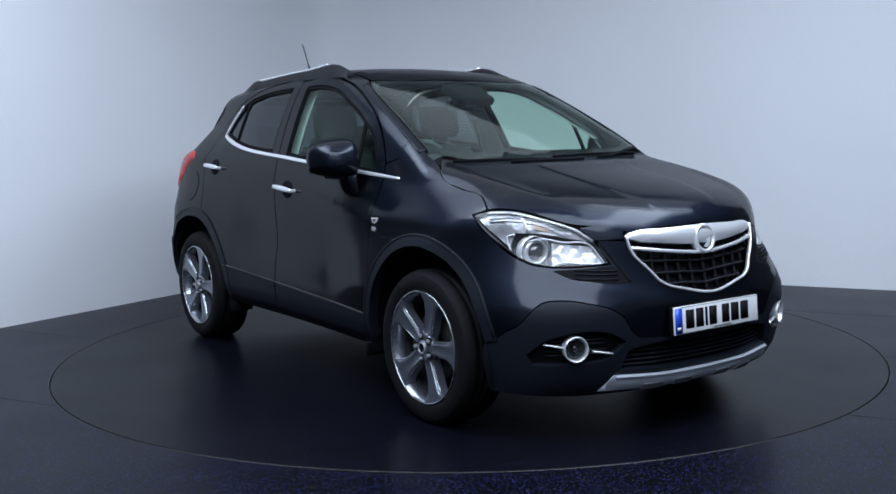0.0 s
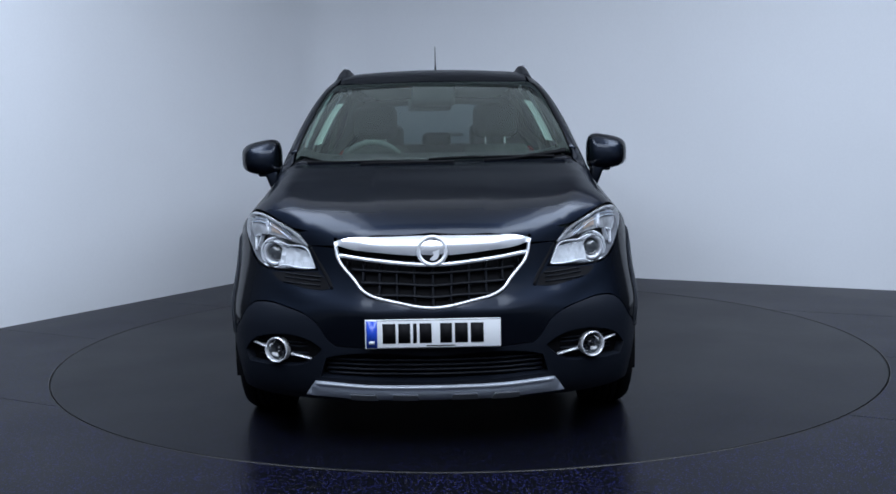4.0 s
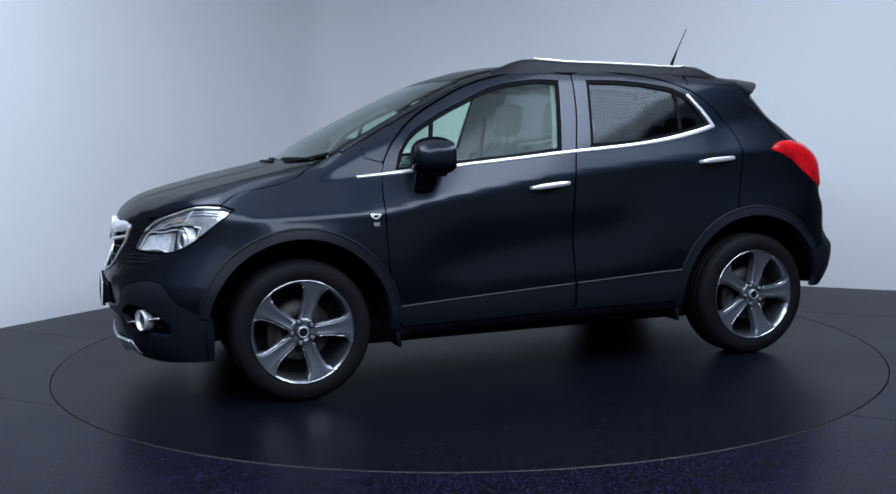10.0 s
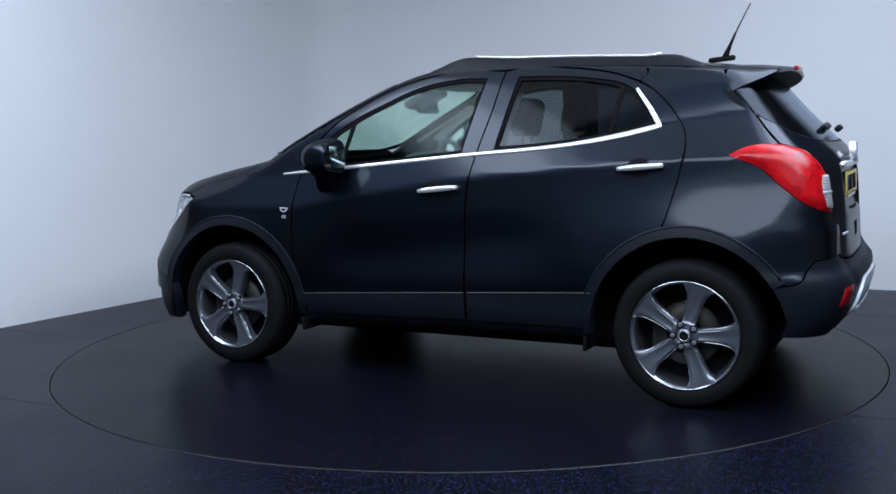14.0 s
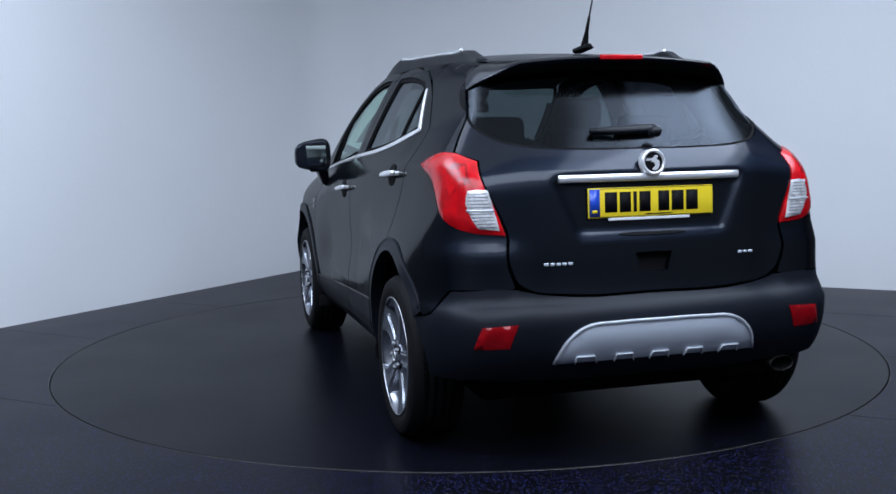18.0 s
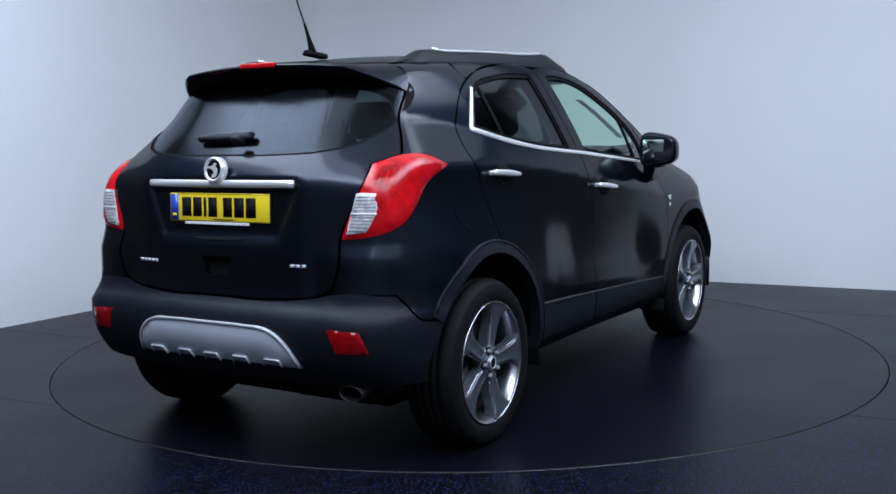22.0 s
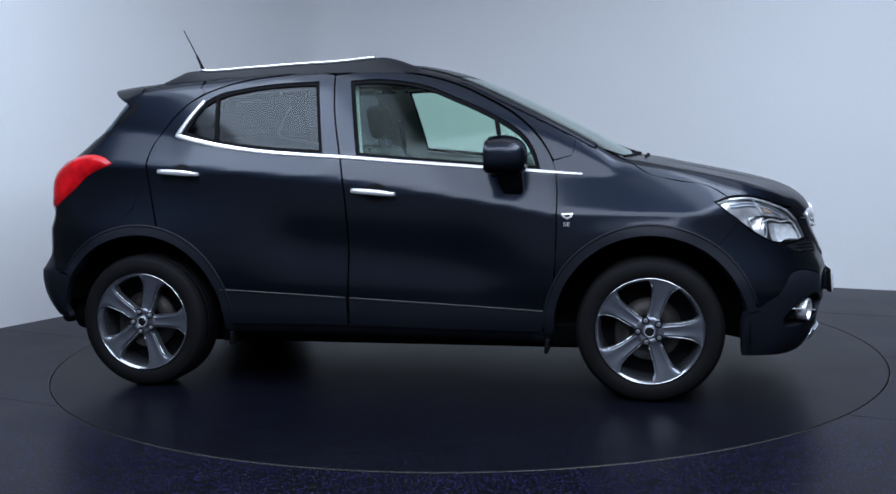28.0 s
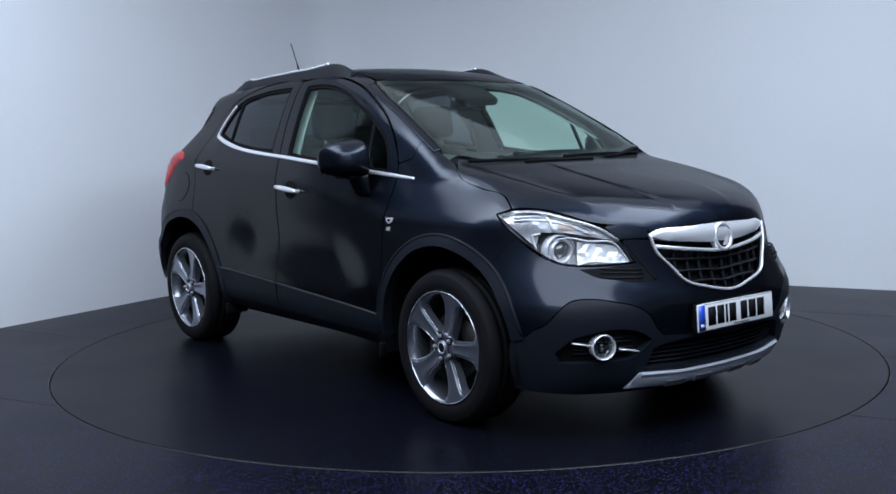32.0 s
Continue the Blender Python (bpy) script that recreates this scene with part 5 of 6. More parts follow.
        bm = revolve([(0.036, -0.004), (0.030, 0.009), (0.020, 0.016), (0.010, 0.0195), (0.0, 0.0205)], 32, "x")
        bmesh.ops.transform(bm, matrix=at, verts=bm.verts)
        part("projector_lens", bm, LENS, lamp, "grey glass projector lens")
        panel("lamp_cover", turned(LAMP, s), "nose", COVER, lamp, "clear lamp cover", offset=0.0, depth=0, gap=0.002, res=0.03)
        strip("lamp_rim", turned(LAMP, s), "nose", 0.003, 0.002, RUBBER, lamp, offset=-0.004, closed=True)
        strip("cover_edge", turned([(53.3, 0.944), (47.5, 0.946), (40.0, 0.916), (32.4, 0.869), (28.9, 0.826)], s), "nose", 0.011, 0.002, UPPER, lamp, "pale edge of the lamp cover", offset=-0.004, step=0.015)
        strip("vent_arm", turned([(27.7, 0.822), (26.4, 0.790), (24.4, 0.742), (22.6, 0.700), (21.4, 0.664)], s), "nose", (0.005, 0.010, 0.014, 0.016, 0.012), 0.002, MATTE, vent, "black arm of the vent beside the lamp", offset=0.0, step=0.015)
        # fog lamp with its chrome ring and wings
        p = project([s * 33.4], [0.413], "nose")[0]
        m = Matrix.Translation(Vector(p) + Vector((-0.018, 0, 0))) @ Matrix.Rotation(radians(s * 22), 4, "Z")
        bm = revolve([(0.050, -0.03), (0.0520, 0.014), (0.0495, 0.023), (0.0455, 0.018), (0.0415, -0.01)], 40, "x")
        bmesh.ops.transform(bm, matrix=m, verts=bm.verts)
        fog = in_car(part("fog_lamp", bm, CHROME, car, "round fog lamp in a chrome ring with side blades"), car)
        for nm, prof, mt in (("fog_reflector", [(0.041, 0.004), (0.030, -0.014), (0.012, -0.020), (0.0, -0.020)], LENS), ("fog_bulb", [(0.013, -0.02), (0.013, 0.002), (0.0, 0.004)], BLACK)):
            bm = revolve(prof, 28, "x")
            bmesh.ops.transform(bm, matrix=m, verts=bm.verts)
            part(nm, bm, mt, fog)
        bm = revolve([(0.0435, 0.012), (0.03, 0.017), (0.0, 0.020)], 28, "x")
        bmesh.ops.transform(bm, matrix=m, verts=bm.verts)
        part("fog_glass", bm, COVER, fog)
        strip("chrome_blade", turned([(25.9, 0.384), (28.0, 0.392), (30.4, 0.400)], s), "nose", 0.007, 0.008, CHROME, fog, offset=-0.010)
        strip("chrome_blade", turned([(36.4, 0.420), (38.0, 0.426), (40.2, 0.432)], s), "nose", 0.007, 0.008, CHROME, fog, offset=-0.010)
        # washer cover
        panel("washer_cover", turned([(39.0, 0.706), (37.6, 0.690), (34.2, 0.680), (35.2, 0.694)], s), "nose", PAINT, car, offset=0.001, depth=0.006, gap=0.001, res=0.02)


def lettering(text, x, z, s, high, parent):
    """Raised chrome letters on the side of the car, centred at x."""
    cu = bpy.data.curves.new("letters", "FONT")
    cu.body, cu.size, cu.extrude, cu.align_x = text, high * 1.35, 0.0015, "CENTER"
    tmp = bpy.data.objects.new("letters", cu)
    me = bpy.data.meshes.new_from_object(tmp)
    bpy.data.objects.remove(tmp)
    bm = bmesh.new()
    bm.from_mesh(me)
    bpy.data.meshes.remove(me)
    p = project([x], [z], "left" if s > 0 else "right")[0]
    n = normals(np.array([p]))[0]
    up = Vector((0, -s * n[2], abs(n[1]))).normalized()
    along = Vector((-s, 0, 0))
    m = Matrix((along, up, Vector((0, s * abs(n[1]), n[2])))).transposed().to_4x4()
    for v in bm.verts:
        v.co.x *= 1.35
    bmesh.ops.transform(bm, matrix=Matrix.Translation(Vector(p) + Vector((0, s * 0.0025, 0))) @ m, verts=bm.verts)
    return part("letters", bm, CHROME, parent, "chrome letters", smooth=False)


def side_details():
    for s, way in SIDES:
        # door handles over dark cups
        for nm, a, b in (("front_door_handle", (0.072, 0.981), (-0.142, 1.000)), ("rear_door_handle", (-0.956, 1.087), (-1.166, 1.102))):
            cx, cz = (a[0] + b[0]) / 2 + 0.01, (a[1] + b[1]) / 2
            cup = [(cx + 0.058 * math.cos(t), cz - 0.003 + 0.047 * math.sin(t)) for t in np.linspace(0, 2 * math.pi, 14, endpoint=False)]
            h = strip(nm, [a, ((a[0] + b[0]) / 2, (a[1] + b[1]) / 2 + 0.001), b], way, (0.018, 0.027, 0.028, 0.027, 0.022), 0.014, CHROME, car, "chrome door handle over a dark cup", offset=0.022, under=0.004)
            panel("handle_cup", cup, way, MATTE, h, "dark grip cup", offset=0.003, depth=0.004, gap=0, res=0.02)
            for e in (a, b):
                q = (e[0] * 0.88 + cx * 0.12, e[1] * 0.88 + cz * 0.12)
                p = project([q[0]], [q[1]], way)[0]
                block("handle_foot", (0.026, 0.030, 0.020), pose(p[0], p[1] + s * 0.010, p[2]), 0.006, CHROME, h)
        # badge and trim letters on the wing, as plain shapes
        b = panel("wing_badge", [(0.930, 0.888), (0.872, 0.886), (0.884, 0.868), (0.902, 0.860), (0.922, 0.870)], way, CHROME, car, "small chrome badge on the front wing", offset=0.004, depth=0.006, gap=0, res=0.01)
        panel("badge_inlay", [(0.916, 0.881), (0.886, 0.880), (0.893, 0.872), (0.908, 0.870)], way, BLACK, b, offset=0.0055, depth=0.001, gap=0, res=0.01)
        lettering("SE", 0.898, 0.8285, s, 0.019, b)
        # mirror
        at = Vector((0.625, s * 0.912, 1.150))
        lean = Matrix.Translation(at) @ Matrix.Rotation(radians(-s * 7), 4, "Z")
        V, F, n, k = [], [], 44, 22
        soft = lambda c: math.copysign(abs(c) ** 0.56, c)
        for i in range(k + 1):
            f = math.pi * (i / k - 0.5)
            for j in range(n):
                a = 2 * math.pi * j / n
                x, y, z = soft(math.cos(f)) * soft(math.cos(a)), soft(math.cos(f)) * soft(math.sin(a)), soft(math.sin(f))
                out = s * y
                x = max(x * (0.100 if x > 0 else 0.120), -0.088)
                z = z * (0.098 if z > 0 else 0.082) * (1 - 0.20 * out)
                z -= 0.22 * max(x, 0) * (1 if z > 0 else -0.3)
                V.append((x - 0.02 * max(out, 0), y * (0.106 - 0.16 * max(x, 0)), z))
        for i in range(k):
            F += [(i * n + j, i * n + (j + 1) % n, i * n + n + (j + 1) % n, i * n + n + j) for j in range(n)]
        bm = bmesh.new()
        vs = [bm.verts.new(lean @ Vector(v)) for v in V]
        for f in F:
            bm.faces.new([vs[i] for i in f])
        bmesh.ops.remove_doubles(bm, verts=bm.verts, dist=1e-5)
        bmesh.ops.recalc_face_normals(bm, faces=bm.faces)
        mirror = sharpen(in_car(part("wing_mirror", bm, PAINT, car, "painted wing mirror on a slanting foot"), car), 40)
        part("mirror_base", rbox((0.130, 0.100, 0.022), 0.010, 3, lean @ pose(-0.010, -s * 0.030, -0.078)), RAIL, mirror, "black mirror underside")
        part("mirror_bezel", rbox((0.008, 0.172, 0.136), 0.003, 2, lean @ pose(-0.088, 0, 0.006)), MATTE, mirror)
        part("mirror_glass", rbox((0.006, 0.152, 0.116), 0.002, 2, lean @ pose(-0.094, 0, 0.006, 0, -1, -s * 4)), SILVERED, mirror, "mirror glass")
        bm = bmesh.new()
        bmesh.ops.create_cube(bm, size=1)
        for v in bm.verts:
            if v.co.z > 0:
                v.co = (0.628 + v.co.x * 0.130, s * (0.868 + s * v.co.y * 0.080), 1.112)
            else:
                v.co = (0.645 + v.co.x * 0.100, s * (0.836 + s * v.co.y * 0.036), 0.978)
        bmesh.ops.bevel(bm, geom=list(bm.edges), offset=0.018, segments=3, profile=0.5, affect="EDGES")
        part("mirror_foot", bm, PAINT, mirror, "painted mirror foot")
        # roof rail: black feet and a bright bar along the top
        xs = np.linspace(0.15, -1.28, 60)
        rise = curve((0.15, 0.002), (0.08, 0.018), (0.01, 0.038), (-0.06, 0.047), (-0.13, 0.042), (-0.4, 0.029), (-0.7, 0.026), (-1.0, 0.029), (-1.08, 0.040), (-1.14, 0.041), (-1.21, 0.024), (-1.28, 0.002))
        hs = rise(xs)
        ys = np.interp(xs, [-1.3, -0.9, -0.2, 0.15], [0.462, 0.492, 0.515, 0.524])
        base = project(xs, s * ys, "top")
        V, F = [], []
        for p, hh in zip(base, hs):
            for dy, z in ((-0.028, -0.012), (-0.024, hh * 0.8), (-0.014, hh), (0.012, hh), (0.026, hh * 0.66), (0.046, -0.030)):
                V.append((p[0], p[1] + s * dy, p[2] + z))
        for i in range(len(xs) - 1):
            F += [(6 * i + k, 6 * i + 6 + k, 6 * i + 7 + k, 6 * i + 1 + k) for k in range(5)]
        F += [(0, 1, 2, 3, 4, 5), tuple(len(V) - 6 + k for k in range(6))[::-1]]
        rail = in_car(part("roof_rail", (V, F), RAIL, car, "black roof rail with a chrome bar on top"), car)
        pts = [tuple(p + np.array([0, s * 0.012, np.interp(-p[0], -xs, hs) + 0.004])) for p in project(np.linspace(-0.10, -1.07, 16), s * np.interp(np.linspace(-0.10, -1.07, 16), [-1.3, -0.9, -0.2, 0.15], [0.462, 0.492, 0.515, 0.524]), "top")]
        tube("rail_bar", pts, 0.0075, CHROME, rail, "chrome rail bar", n=10, step=0.06)
    # fuel flap on the car's right
    flap = [(-1.385 + 0.082 * math.cos(t), 0.968 + 0.088 * math.sin(t)) for t in np.linspace(0, 2 * math.pi, 24, endpoint=False)]
    seam = [(-1.385 + 0.0836 * math.cos(t), 0.968 + 0.0896 * math.sin(t)) for t in np.linspace(0, 2 * math.pi, 24, endpoint=False)]
    f = panel("fuel_flap", flap, "right", PAINT, car, "round painted fuel flap", offset=0.003, depth=0.004, gap=0, res=0.03)
    panel("flap_seam", seam, "right", RUBBER, f, offset=0.0012, depth=0.002, gap=0, res=0.03)
    # aerial
    bm = rbox((0.135, 0.050, 0.026), 0.012, 4, pose(-1.256, 0, 1.622, 0, 5, 0))
    for v in bm.verts:
        if v.co.z > 1.626:
            v.co.y *= 0.6
    aerial = in_car(part("aerial", bm, MATTE, car, "black roof aerial leaning back"), car)
    tube("aerial_stem", [(-1.272, 0, 1.632), (-1.296, 0, 1.690), (-1.322, 0, 1.750)], (0.0170, 0.0085, 0.0055), MATTE, aerial, n=10)
    tube("aerial_mast", [(-1.322, 0, 1.750), (-1.362, 0, 1.830), (-1.396, 0, 1.895)], (0.0036, 0.0032, 0.0028), MATTE, aerial, n=8)
    # windscreen wipers
    for y0, y1, x0 in ((0.58, -0.02, 1.165), (-0.06, -0.60, 1.205)):
        ya = np.linspace(y0, y1, 10)
        xa = np.interp(ya, sorted((y0, y1)), (x0 + 0.02, x0 - 0.03) if y0 > 0.2 else (x0 - 0.05, x0 + 0.02))
        p = project(xa, ya, "top")
        w = bar("wiper", p, normals(p), 0.011, 0.008, MATTE, car, "black windscreen wiper", offset=0.000)
        bar("wiper_blade", p, normals(p), 0.005, 0.008, RUBBER, w, offset=-0.001)
    for line, wide in (([(1.08, 0.640), (1.13, 0.500), (1.19, 0.360), (1.22, 0.240)], (0.022, 0.018, 0.013, 0.009)), ([(1.262, 0.10), (1.262, -0.10), (1.252, -0.34)], (0.020, 0.014, 0.009))):
        q = project([p[0] for p in line], [p[1] for p in line], "top")
        q = spline(q, 0.03, 60, False)
        bar("wiper_arm", q, normals(q), wide, 0.009, MATTE, car, "black wiper arm", offset=0.002)


def rear_details():
    # spoiler over the rear window: a painted blade that runs out into the quarters, black beneath
    ys = np.linspace(-0.598, 0.598, 41)
    tops, unders = [], []
    roof_end = project(-1.405 + 0.03 * np.abs(ys), ys, "top")
    for y, (x0, _, z0) in zip(ys, roof_end):
        a = abs(y)
        out = max(a - 0.42, 0)
        tipx = min(-1.634 + 0.16 * a * a + 2.1 * out ** 1.5, x0 - 0.012)
        zt = min(1.561 - 0.13 * a * a - 0.70 * out ** 1.3, z0 - 0.004)
        lip = 0.020 * (1 - 0.6 * ramp(a, 0.45, 0.6))
        tops += [(x0, y, z0 + 0.001), (x0 + 0.35 * (tipx - x0), y, z0 + 0.33 * (zt - z0) + 0.004), (x0 + 0.75 * (tipx - x0), y, zt + 0.25 * (z0 - zt) + 0.002), (tipx + 0.006, y, zt), (tipx, y, zt - 0.3 * lip), (tipx + 0.010, y, zt - lip)]
        deep = 0.052 - 0.030 * ramp(a, 0.40, 0.58)
        unders += [(tipx + 0.010, y, zt - lip), (0.5 * (x0 + tipx), y, zt - lip - 0.6 * deep), (max(x0 - 0.085, tipx + 0.012), y, zt - lip - deep), (x0 - 0.02, y, zt - lip - 0.5 * deep)]

    def skirt(V, m):
        bm = bmesh.new()
        vs = [bm.verts.new(v) for v in V]
        for i in range(len(ys) - 1):
            for k in range(m - 1):
                bm.faces.new([vs[m * i + k], vs[m * i + k + 1], vs[m * i + m + k + 1], vs[m * i + m + k]])
        bmesh.ops.recalc_face_normals(bm, faces=bm.faces)
        for e in bm.edges:
            e.smooth = len(e.link_faces) < 2 or e.calc_face_angle(0) < radians(45)
        return bm
    sp = in_car(part("roof_spoiler", skirt(tops, 6), PAINT, car, "painted roof spoiler with a brake light"), car)
    part("under_panel", skirt(unders, 4), MATTE, sp, "black underside of the spoiler")
    part("brake_light", rbox((0.020, 0.185, 0.022), 0.006, 3, pose(-1.630, 0, 1.556)), RED, sp, "red high brake light")
    # chrome bar, badge, plate, lettering bars
    p = project([0.376, 0.2, 0, -0.2, -0.376], [1.086] * 5, "rear")
    ys = np.linspace(0.376, -0.376, 21)
    p = project(ys, [1.088] * 21, "rear")
    n = normals(p)
    n[:, 2] = 0
    n /= np.linalg.norm(n, axis=1, keepdims=True)
    bar("tailgate_bar", p, n, 0.030, 0.018, CHROME, car, "chrome bar above the rear plate", offset=0.002)
    emblem("rear_badge", (-1.903, 0.0, 1.143), -1, 0.050, car)
    number_plate("rear_number_plate", (-1.890, 0.0, 0.994), -1, PLATE_YELLOW, "yellow rear number plate with a blue band", -2)
    block("plate_caption", (0.004, 0.34, 0.010), pose(-1.8955, 0.01, 0.932), 0.001, PLATE_WHITE, car, "thin pale strip under the plate")
    for y0, y1, z in ((0.444, 0.328, 0.774), (-0.364, -0.438, 0.784)):
        k = 5 if y0 > 0 else 3
        wd = (y0 - y1) / k
        for i in range(k):
            ya = y0 - wd * (i + 0.1)
            strip("letter_bar", [(ya, z), (ya - wd * 0.72, z)], "rear", 0.011, 0.003, SATIN, car, "small chrome lettering bar", offset=0.001)
    strip("lamp_slot", [(-0.14, 0.874), (0, 0.873), (0.14, 0.874)], "rear", 0.016, 0.002, MATTE, car, "dark slot under the plate", offset=0.001, taper=0.2)
    # rear wiper
    ya = np.linspace(0.20, -0.08, 9)
    p = project(ya, np.interp(ya, [-0.08, 0.20], [1.262, 1.252]), "rear")
    p[:, 0] = np.interp(ya, ya[[-1, 4, 0]], p[[-1, 4, 0], 0])
    w = bar("rear_wiper", p, np.tile(normals(p).mean(0), (len(p), 1)), (0.018, 0.030, 0.034, 0.036, 0.034), 0.016, RAIL, car, "black rear wiper", offset=0.010)
    part("wiper_pivot", rbox((0.040, 0.050, 0.030), 0.012, 3, pose(-1.822, -0.050, 1.256, 0, 40, 0)), RAIL, w)
    # window washer corner and side fins are part of the spoiler; exhaust
    bm = revolve([(0.030, -0.14), (0.036, 0.0), (0.0345, 0.002), (0.033, 0.0), (0.0325, -0.004)], 32, "x")
    bmesh.ops.transform(bm, matrix=pose(-1.868, -0.600, 0.312, 0, 6, 180) @ Matrix.Diagonal((1, 1.5, 0.9, 1)), verts=bm.verts)
    pipe = in_car(part("exhaust_pipe", bm, STEEL, car, "oval steel exhaust tail pipe"), car)
    part("pipe_bore", revolve_at([(0.0326, 0.038), (0.031, 0.0), (0.0, 0.0)], pose(-1.826, -0.600, 0.312, 0, 6, 180) @ Matrix.Diagonal((1, 1.5, 0.9, 1))), MATTE, pipe)


def revolve_at(prof, m, axis="x"):
    bm = revolve(prof, 28, axis)
    bmesh.ops.transform(bm, matrix=m, verts=bm.verts)
    return bm


def seat(name, y, x, parent_label, wide=0.50):
    st = block(name, (0.50, wide, 0.16), pose(x + 0.20, y, 0.56, 0, -8, 0), 0.06, CLOTH, car, parent_label, 4)
    bm = rbox((0.15, wide - 0.02, 0.66), 0.06, 4, pose(x - 0.10, y, 0.88, 0, -16, 0))
    for v in bm.verts:
        if v.co.z > 0.95:
            v.co.y = y + (v.co.y - y) * (1 - 0.55 * (v.co.z - 0.95))
    part("backrest", bm, CLOTH, st)
    part("headrest", rbox((0.10, 0.27, 0.20), 0.045, 4, pose(x - 0.205, y, 1.345, 0, -10, 0)), CLOTH, st, "dark padded headrest")
    for d in (-0.06, 0.06):
        tube("headrest_post", [(x - 0.205, y + d, 1.26), (x - 0.190, y + d, 1.18)], 0.007, CHROME, st, "bright headrest post", n=8)
    return st


def turned_y(pts, s):
    return [(x, s * y) for x, y in pts]


def cabin():
    block("cabin_floor", (1.56, 1.46, 0.06), pose(0.0, 0, 0.33), 0.01, CABIN, car, "dark carpeted cabin floor")
    block("bulkhead", (0.05, 1.00, 0.62), pose(1.02, 0, 0.62), 0.01, CABIN, car)
    block("boot_floor", (0.76, 0.98, 0.06), pose(-1.42, 0, 0.72), 0.01, CABIN, car)
    block("engine_block", (0.85, 1.0, 0.50), pose(1.48, 0, 0.56), 0.05, MATTE, car)
    block("underbody", (3.2, 1.20, 0.14), pose(0.0, 0, 0.26), 0.03, MATTE, car, "dark underbody")
    block("rear_axle_beam", (0.12, 1.3, 0.10), pose(-1.2775, 0, 0.30), 0.04, MATTE, car)
    block("front_axle_beam", (0.16, 1.3, 0.10), pose(1.2775, 0, 0.28), 0.04, MATTE, car)
    block("silencer", (0.25, 0.45, 0.15), pose(-1.68, -0.45, 0.32), 0.06, MATTE, car)
    block("rear_crossmember", (0.04, 1.02, 0.34), pose(-1.80, 0, 0.50), 0.01, MATTE, car)
    # dashboard
    bm = rbox((0.52, 1.38, 0.26), 0.09, 5, pose(0.80, 0, 0.955, 0, 6, 0))
    dash = in_car(part("dashboard", bm, CABIN, car, "dark soft dashboard"), car)
    part("binnacle", rbox((0.22, 0.36, 0.12), 0.05, 4, pose(0.64, -0.345, 1.098, 0, 8, 0)), CABIN, dash)
    part("centre_stack", rbox((0.14, 0.26, 0.30), 0.04, 4, pose(0.58, 0, 0.95, 0, 20, 0)), CABIN, dash)
    part("screen_hood", rbox((0.16, 0.24, 0.07), 0.03, 4, pose(0.62, 0, 1.085, 0, 5, 0)), CABIN, dash)
    # steering wheel on the car's right
    m = Matrix.Translation((0.44, -0.335, 1.062)) @ Matrix.Rotation(radians(-66), 4, "Y")
    ring = [(m @ Vector((0.182 * math.cos(a), 0.182 * math.sin(a), 0))).to_tuple() for a in np.linspace(0, 2 * math.pi, 28, endpoint=False)]
    wh = tube("steering_wheel", ring, 0.016, CABIN, car, "black steering wheel", n=10, closed=True)
    part("wheel_boss", rbox((0.16, 0.15, 0.06), 0.025, 4, m), CABIN, wh)
    for a in (0, 180, 270):
        v = Vector((math.sin(radians(a)), math.cos(radians(a)), 0))
        tube("wheel_spoke", [(m @ (v * 0.05)).to_tuple(), (m @ (v * 0.18)).to_tuple()], 0.018, CABIN, wh, n=8)
    # seats
    seat("driver_seat", -0.37, -0.12, "dark cloth driver's seat with a padded headrest")
    seat("passenger_seat", 0.37, -0.12, "dark cloth passenger seat with a padded headrest")
    bench = block("rear_bench", (0.50, 1.02, 0.16), pose(-0.78, 0, 0.60, 0, -6, 0), 0.06, CLOTH, car, "dark cloth rear bench", 4)
    part("bench_backrest", rbox((0.15, 1.02, 0.60), 0.06, 4, pose(-1.05, 0, 0.90, 0, -14, 0)), CLOTH, bench)
    for y in (-0.36, 0.36):
        part("headrest", rbox((0.09, 0.26, 0.16), 0.04, 4, pose(-1.12, y, 1.255)), CLOTH, bench)
    part("headrest", rbox((0.09, 0.20, 0.11), 0.04, 4, pose(-1.12, 0, 1.225)), CLOTH, bench)
    # mirror, sensor hood, visors, head lining
    block("inner_mirror", (0.035, 0.24, 0.070), pose(0.475, -0.02, 1.425, 0, 12, 0), 0.014, BLACK, car, "black inner mirror", 3)
    block("sensor_hood", (0.20, 0.24, 0.05), pose(0.475, 0, 1.474, 0, 26, 0), 0.022, MATTE, car, "black rain-sensor hood", 3)
    half = [(0.36, 0), (0.34, 0.30), (0.30, 0.49), (-0.2, 0.49), (-1.1, 0.47), (-1.36, 0.42), (-1.38, 0)]
    panel("head_lining", half + [(x, -y) for x, y in reversed(half) if abs(y) > 1e-6], "top", LINING, car, "pale fabric head lining", offset=-0.045, depth=0, gap=0, res=0.09)
    for s, way in SIDES:
        panel("pillar_trim", [(0.74, 1.235), (0.66, 1.325), (0.50, 1.425), (0.34, 1.50), (0.10, 1.555), (-0.30, 1.565), (-0.30, 1.580), (0.10, 1.570), (0.34, 1.512), (0.52, 1.436), (0.68, 1.345), (0.78, 1.265)], way, TRIM, car, "grey pillar trim", offset=-0.045, depth=0, gap=0, res=0.05)
        rim = [(0.44, 0.545), (0.56, 0.574), (0.70, 0.597), (0.80, 0.612), (0.88, 0.622)]
        panel("pillar_trim", turned_y(rim + [(x, y - 0.050) for x, y in reversed(rim)], s), "top", TRIM, car, "grey windscreen pillar trim", offset=-0.075, depth=0, gap=0, res=0.06)
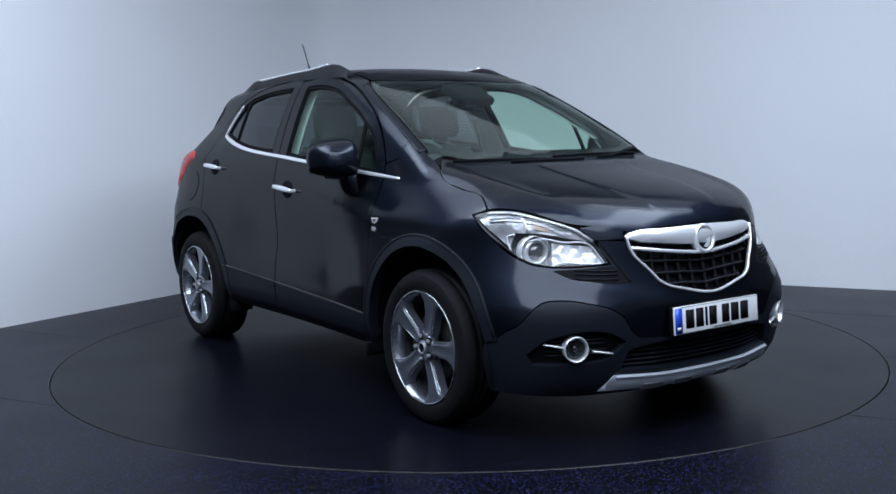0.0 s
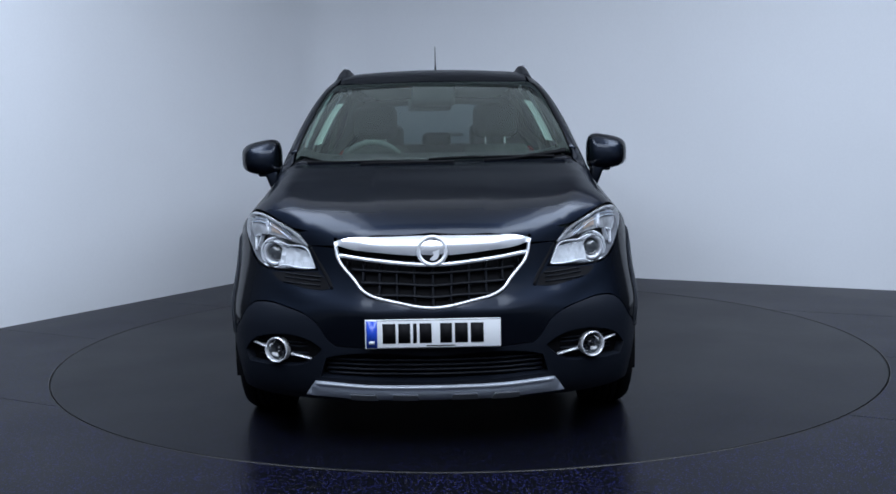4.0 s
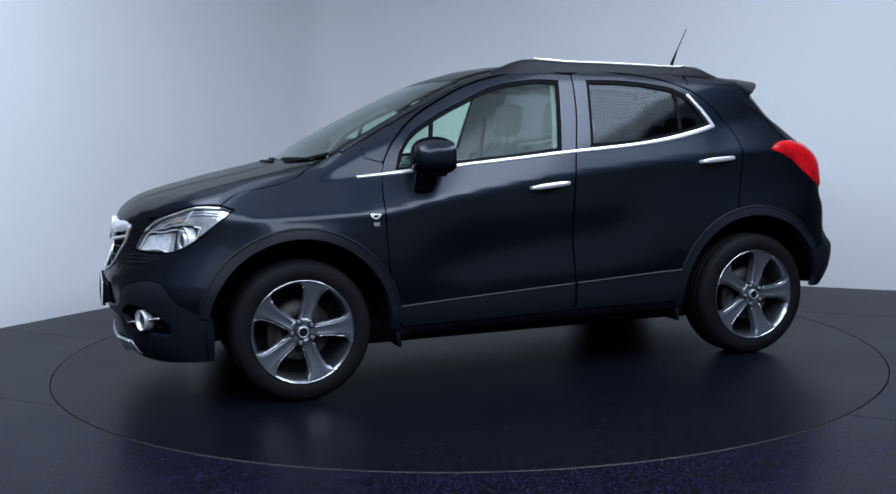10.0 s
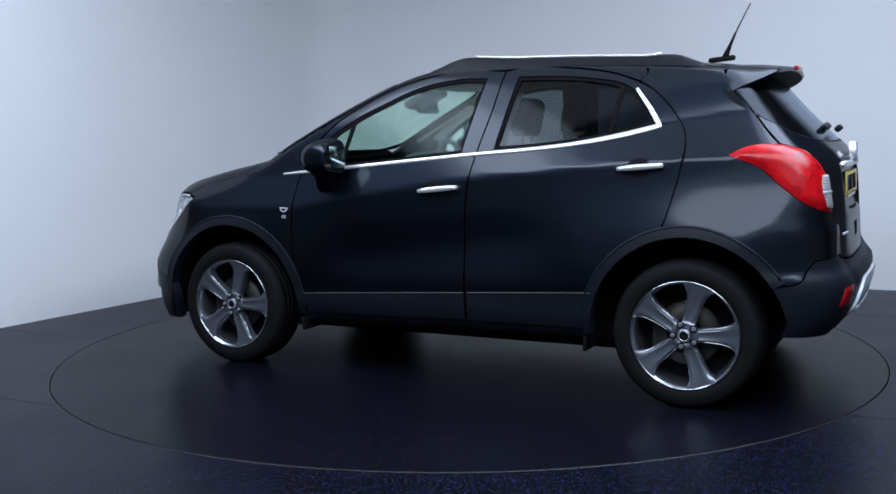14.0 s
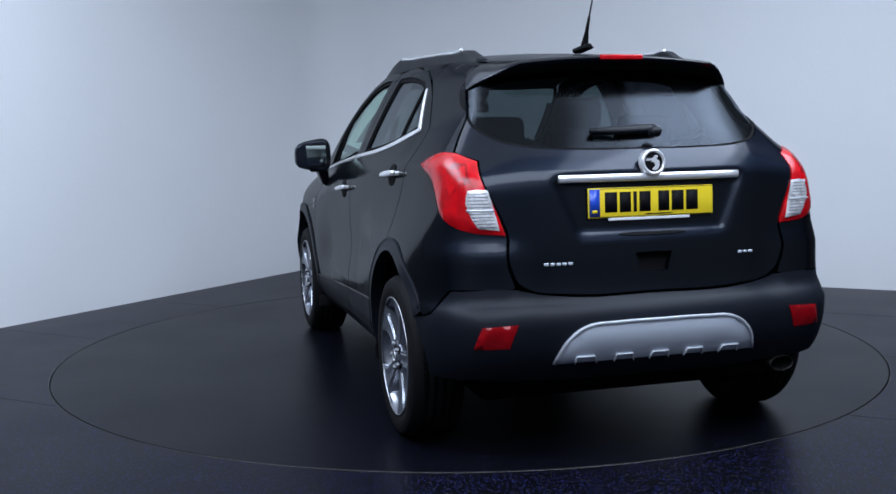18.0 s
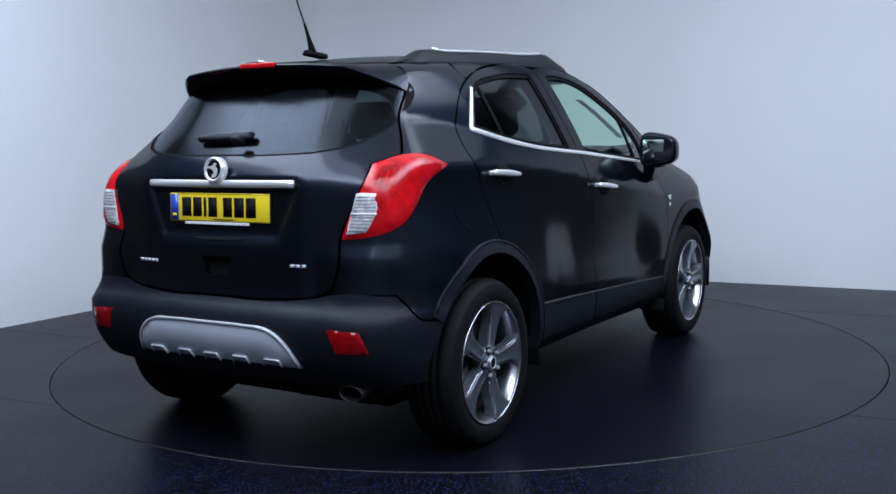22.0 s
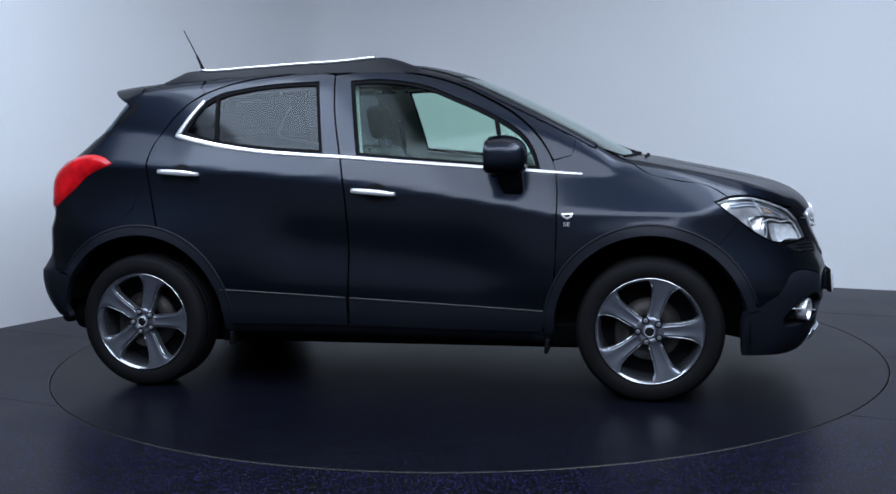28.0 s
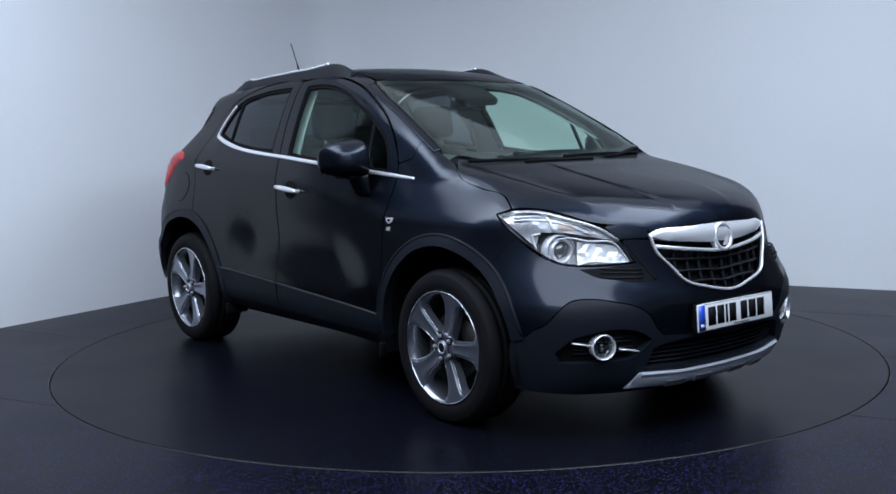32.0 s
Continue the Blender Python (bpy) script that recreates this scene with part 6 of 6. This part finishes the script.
        panel("pillar_trim", [(-0.10, 1.10), (-0.185, 1.56), (-0.40, 1.56), (-0.32, 1.10)], way, LINING, car, "pale centre pillar trim", offset=-0.060, depth=0, gap=0, res=0.05)
        panel("pillar_trim", [(-1.12, 1.30), (-1.0, 1.46), (-0.95, 1.55), (-1.30, 1.54), (-1.50, 1.35), (-1.55, 1.05), (-1.15, 1.05)], way, CABIN, car, "dark rear pillar trim", offset=-0.050, depth=0, gap=0, res=0.06)
        block("door_card", (0.86, 0.05, 0.68), pose(0.28, s * 0.745, 0.74), 0.02, CABIN, car, "dark inner door card", 2)
        block("door_card", (0.58, 0.05, 0.72), pose(-0.49, s * 0.735, 0.78), 0.02, CABIN, car, "dark inner door card", 2)
        tube("seat_belt", [(-0.26, s * 0.60, 1.36), (-0.24, s * 0.66, 1.10), (-0.22, s * 0.68, 0.75)], 0.014, CABIN, car, n=6)


front_details()
side_details()
rear_details()
cabin()
first = wheel_at("wheel", 1, AXLE_F)
build_wheel(first)
for s_, cx_ in ((-1, AXLE_F), (1, AXLE_R), (-1, AXLE_R)):
    copy_thing(first, pose(OX + cx_, OY + s_ * 0.872, HUB_Z, 0, 0, 0 if s_ > 0 else 180))


def motions():
    """The turntable and the car on it turn once, clockwise from above."""
    rows = []
    for t, a in HEADINGS:
        rows.append((t, a))
    walk(car, [(t, pose(0, 0, 0, 0, 0, a)) for t, a in rows])
    walk(table, [(t, pose(TABLE[0], TABLE[1], 0, 0, 0, a)) for t, a in rows])


HEADINGS = ((0, -53.67), (0.5, -54.40), (1, -56.54), (1.5, -60.30), (2, -65.71), (3, -77.40), (4, -89.22), (5, -100.95), (6, -112.75), (7, -124.70), (8, -136.42),
            (9, -148.06), (10, -159.74), (11, -171.20), (12, -182.60), (13, -194.34), (14, -206.0), (15, -217.75), (16, -229.63), (17, -241.45), (18, -253.32),
            (19, -265.15), (20, -276.92), (21, -288.73), (22, -300.60), (23, -312.47), (24, -324.19), (25, -335.89), (26, -347.55), (27, -359.3), (28, -371.0),
            (29, -382.60), (30, -394.34), (30.5, -400.2), (31, -405.31), (31.5, -408.62), (32, -410.28))
motions()
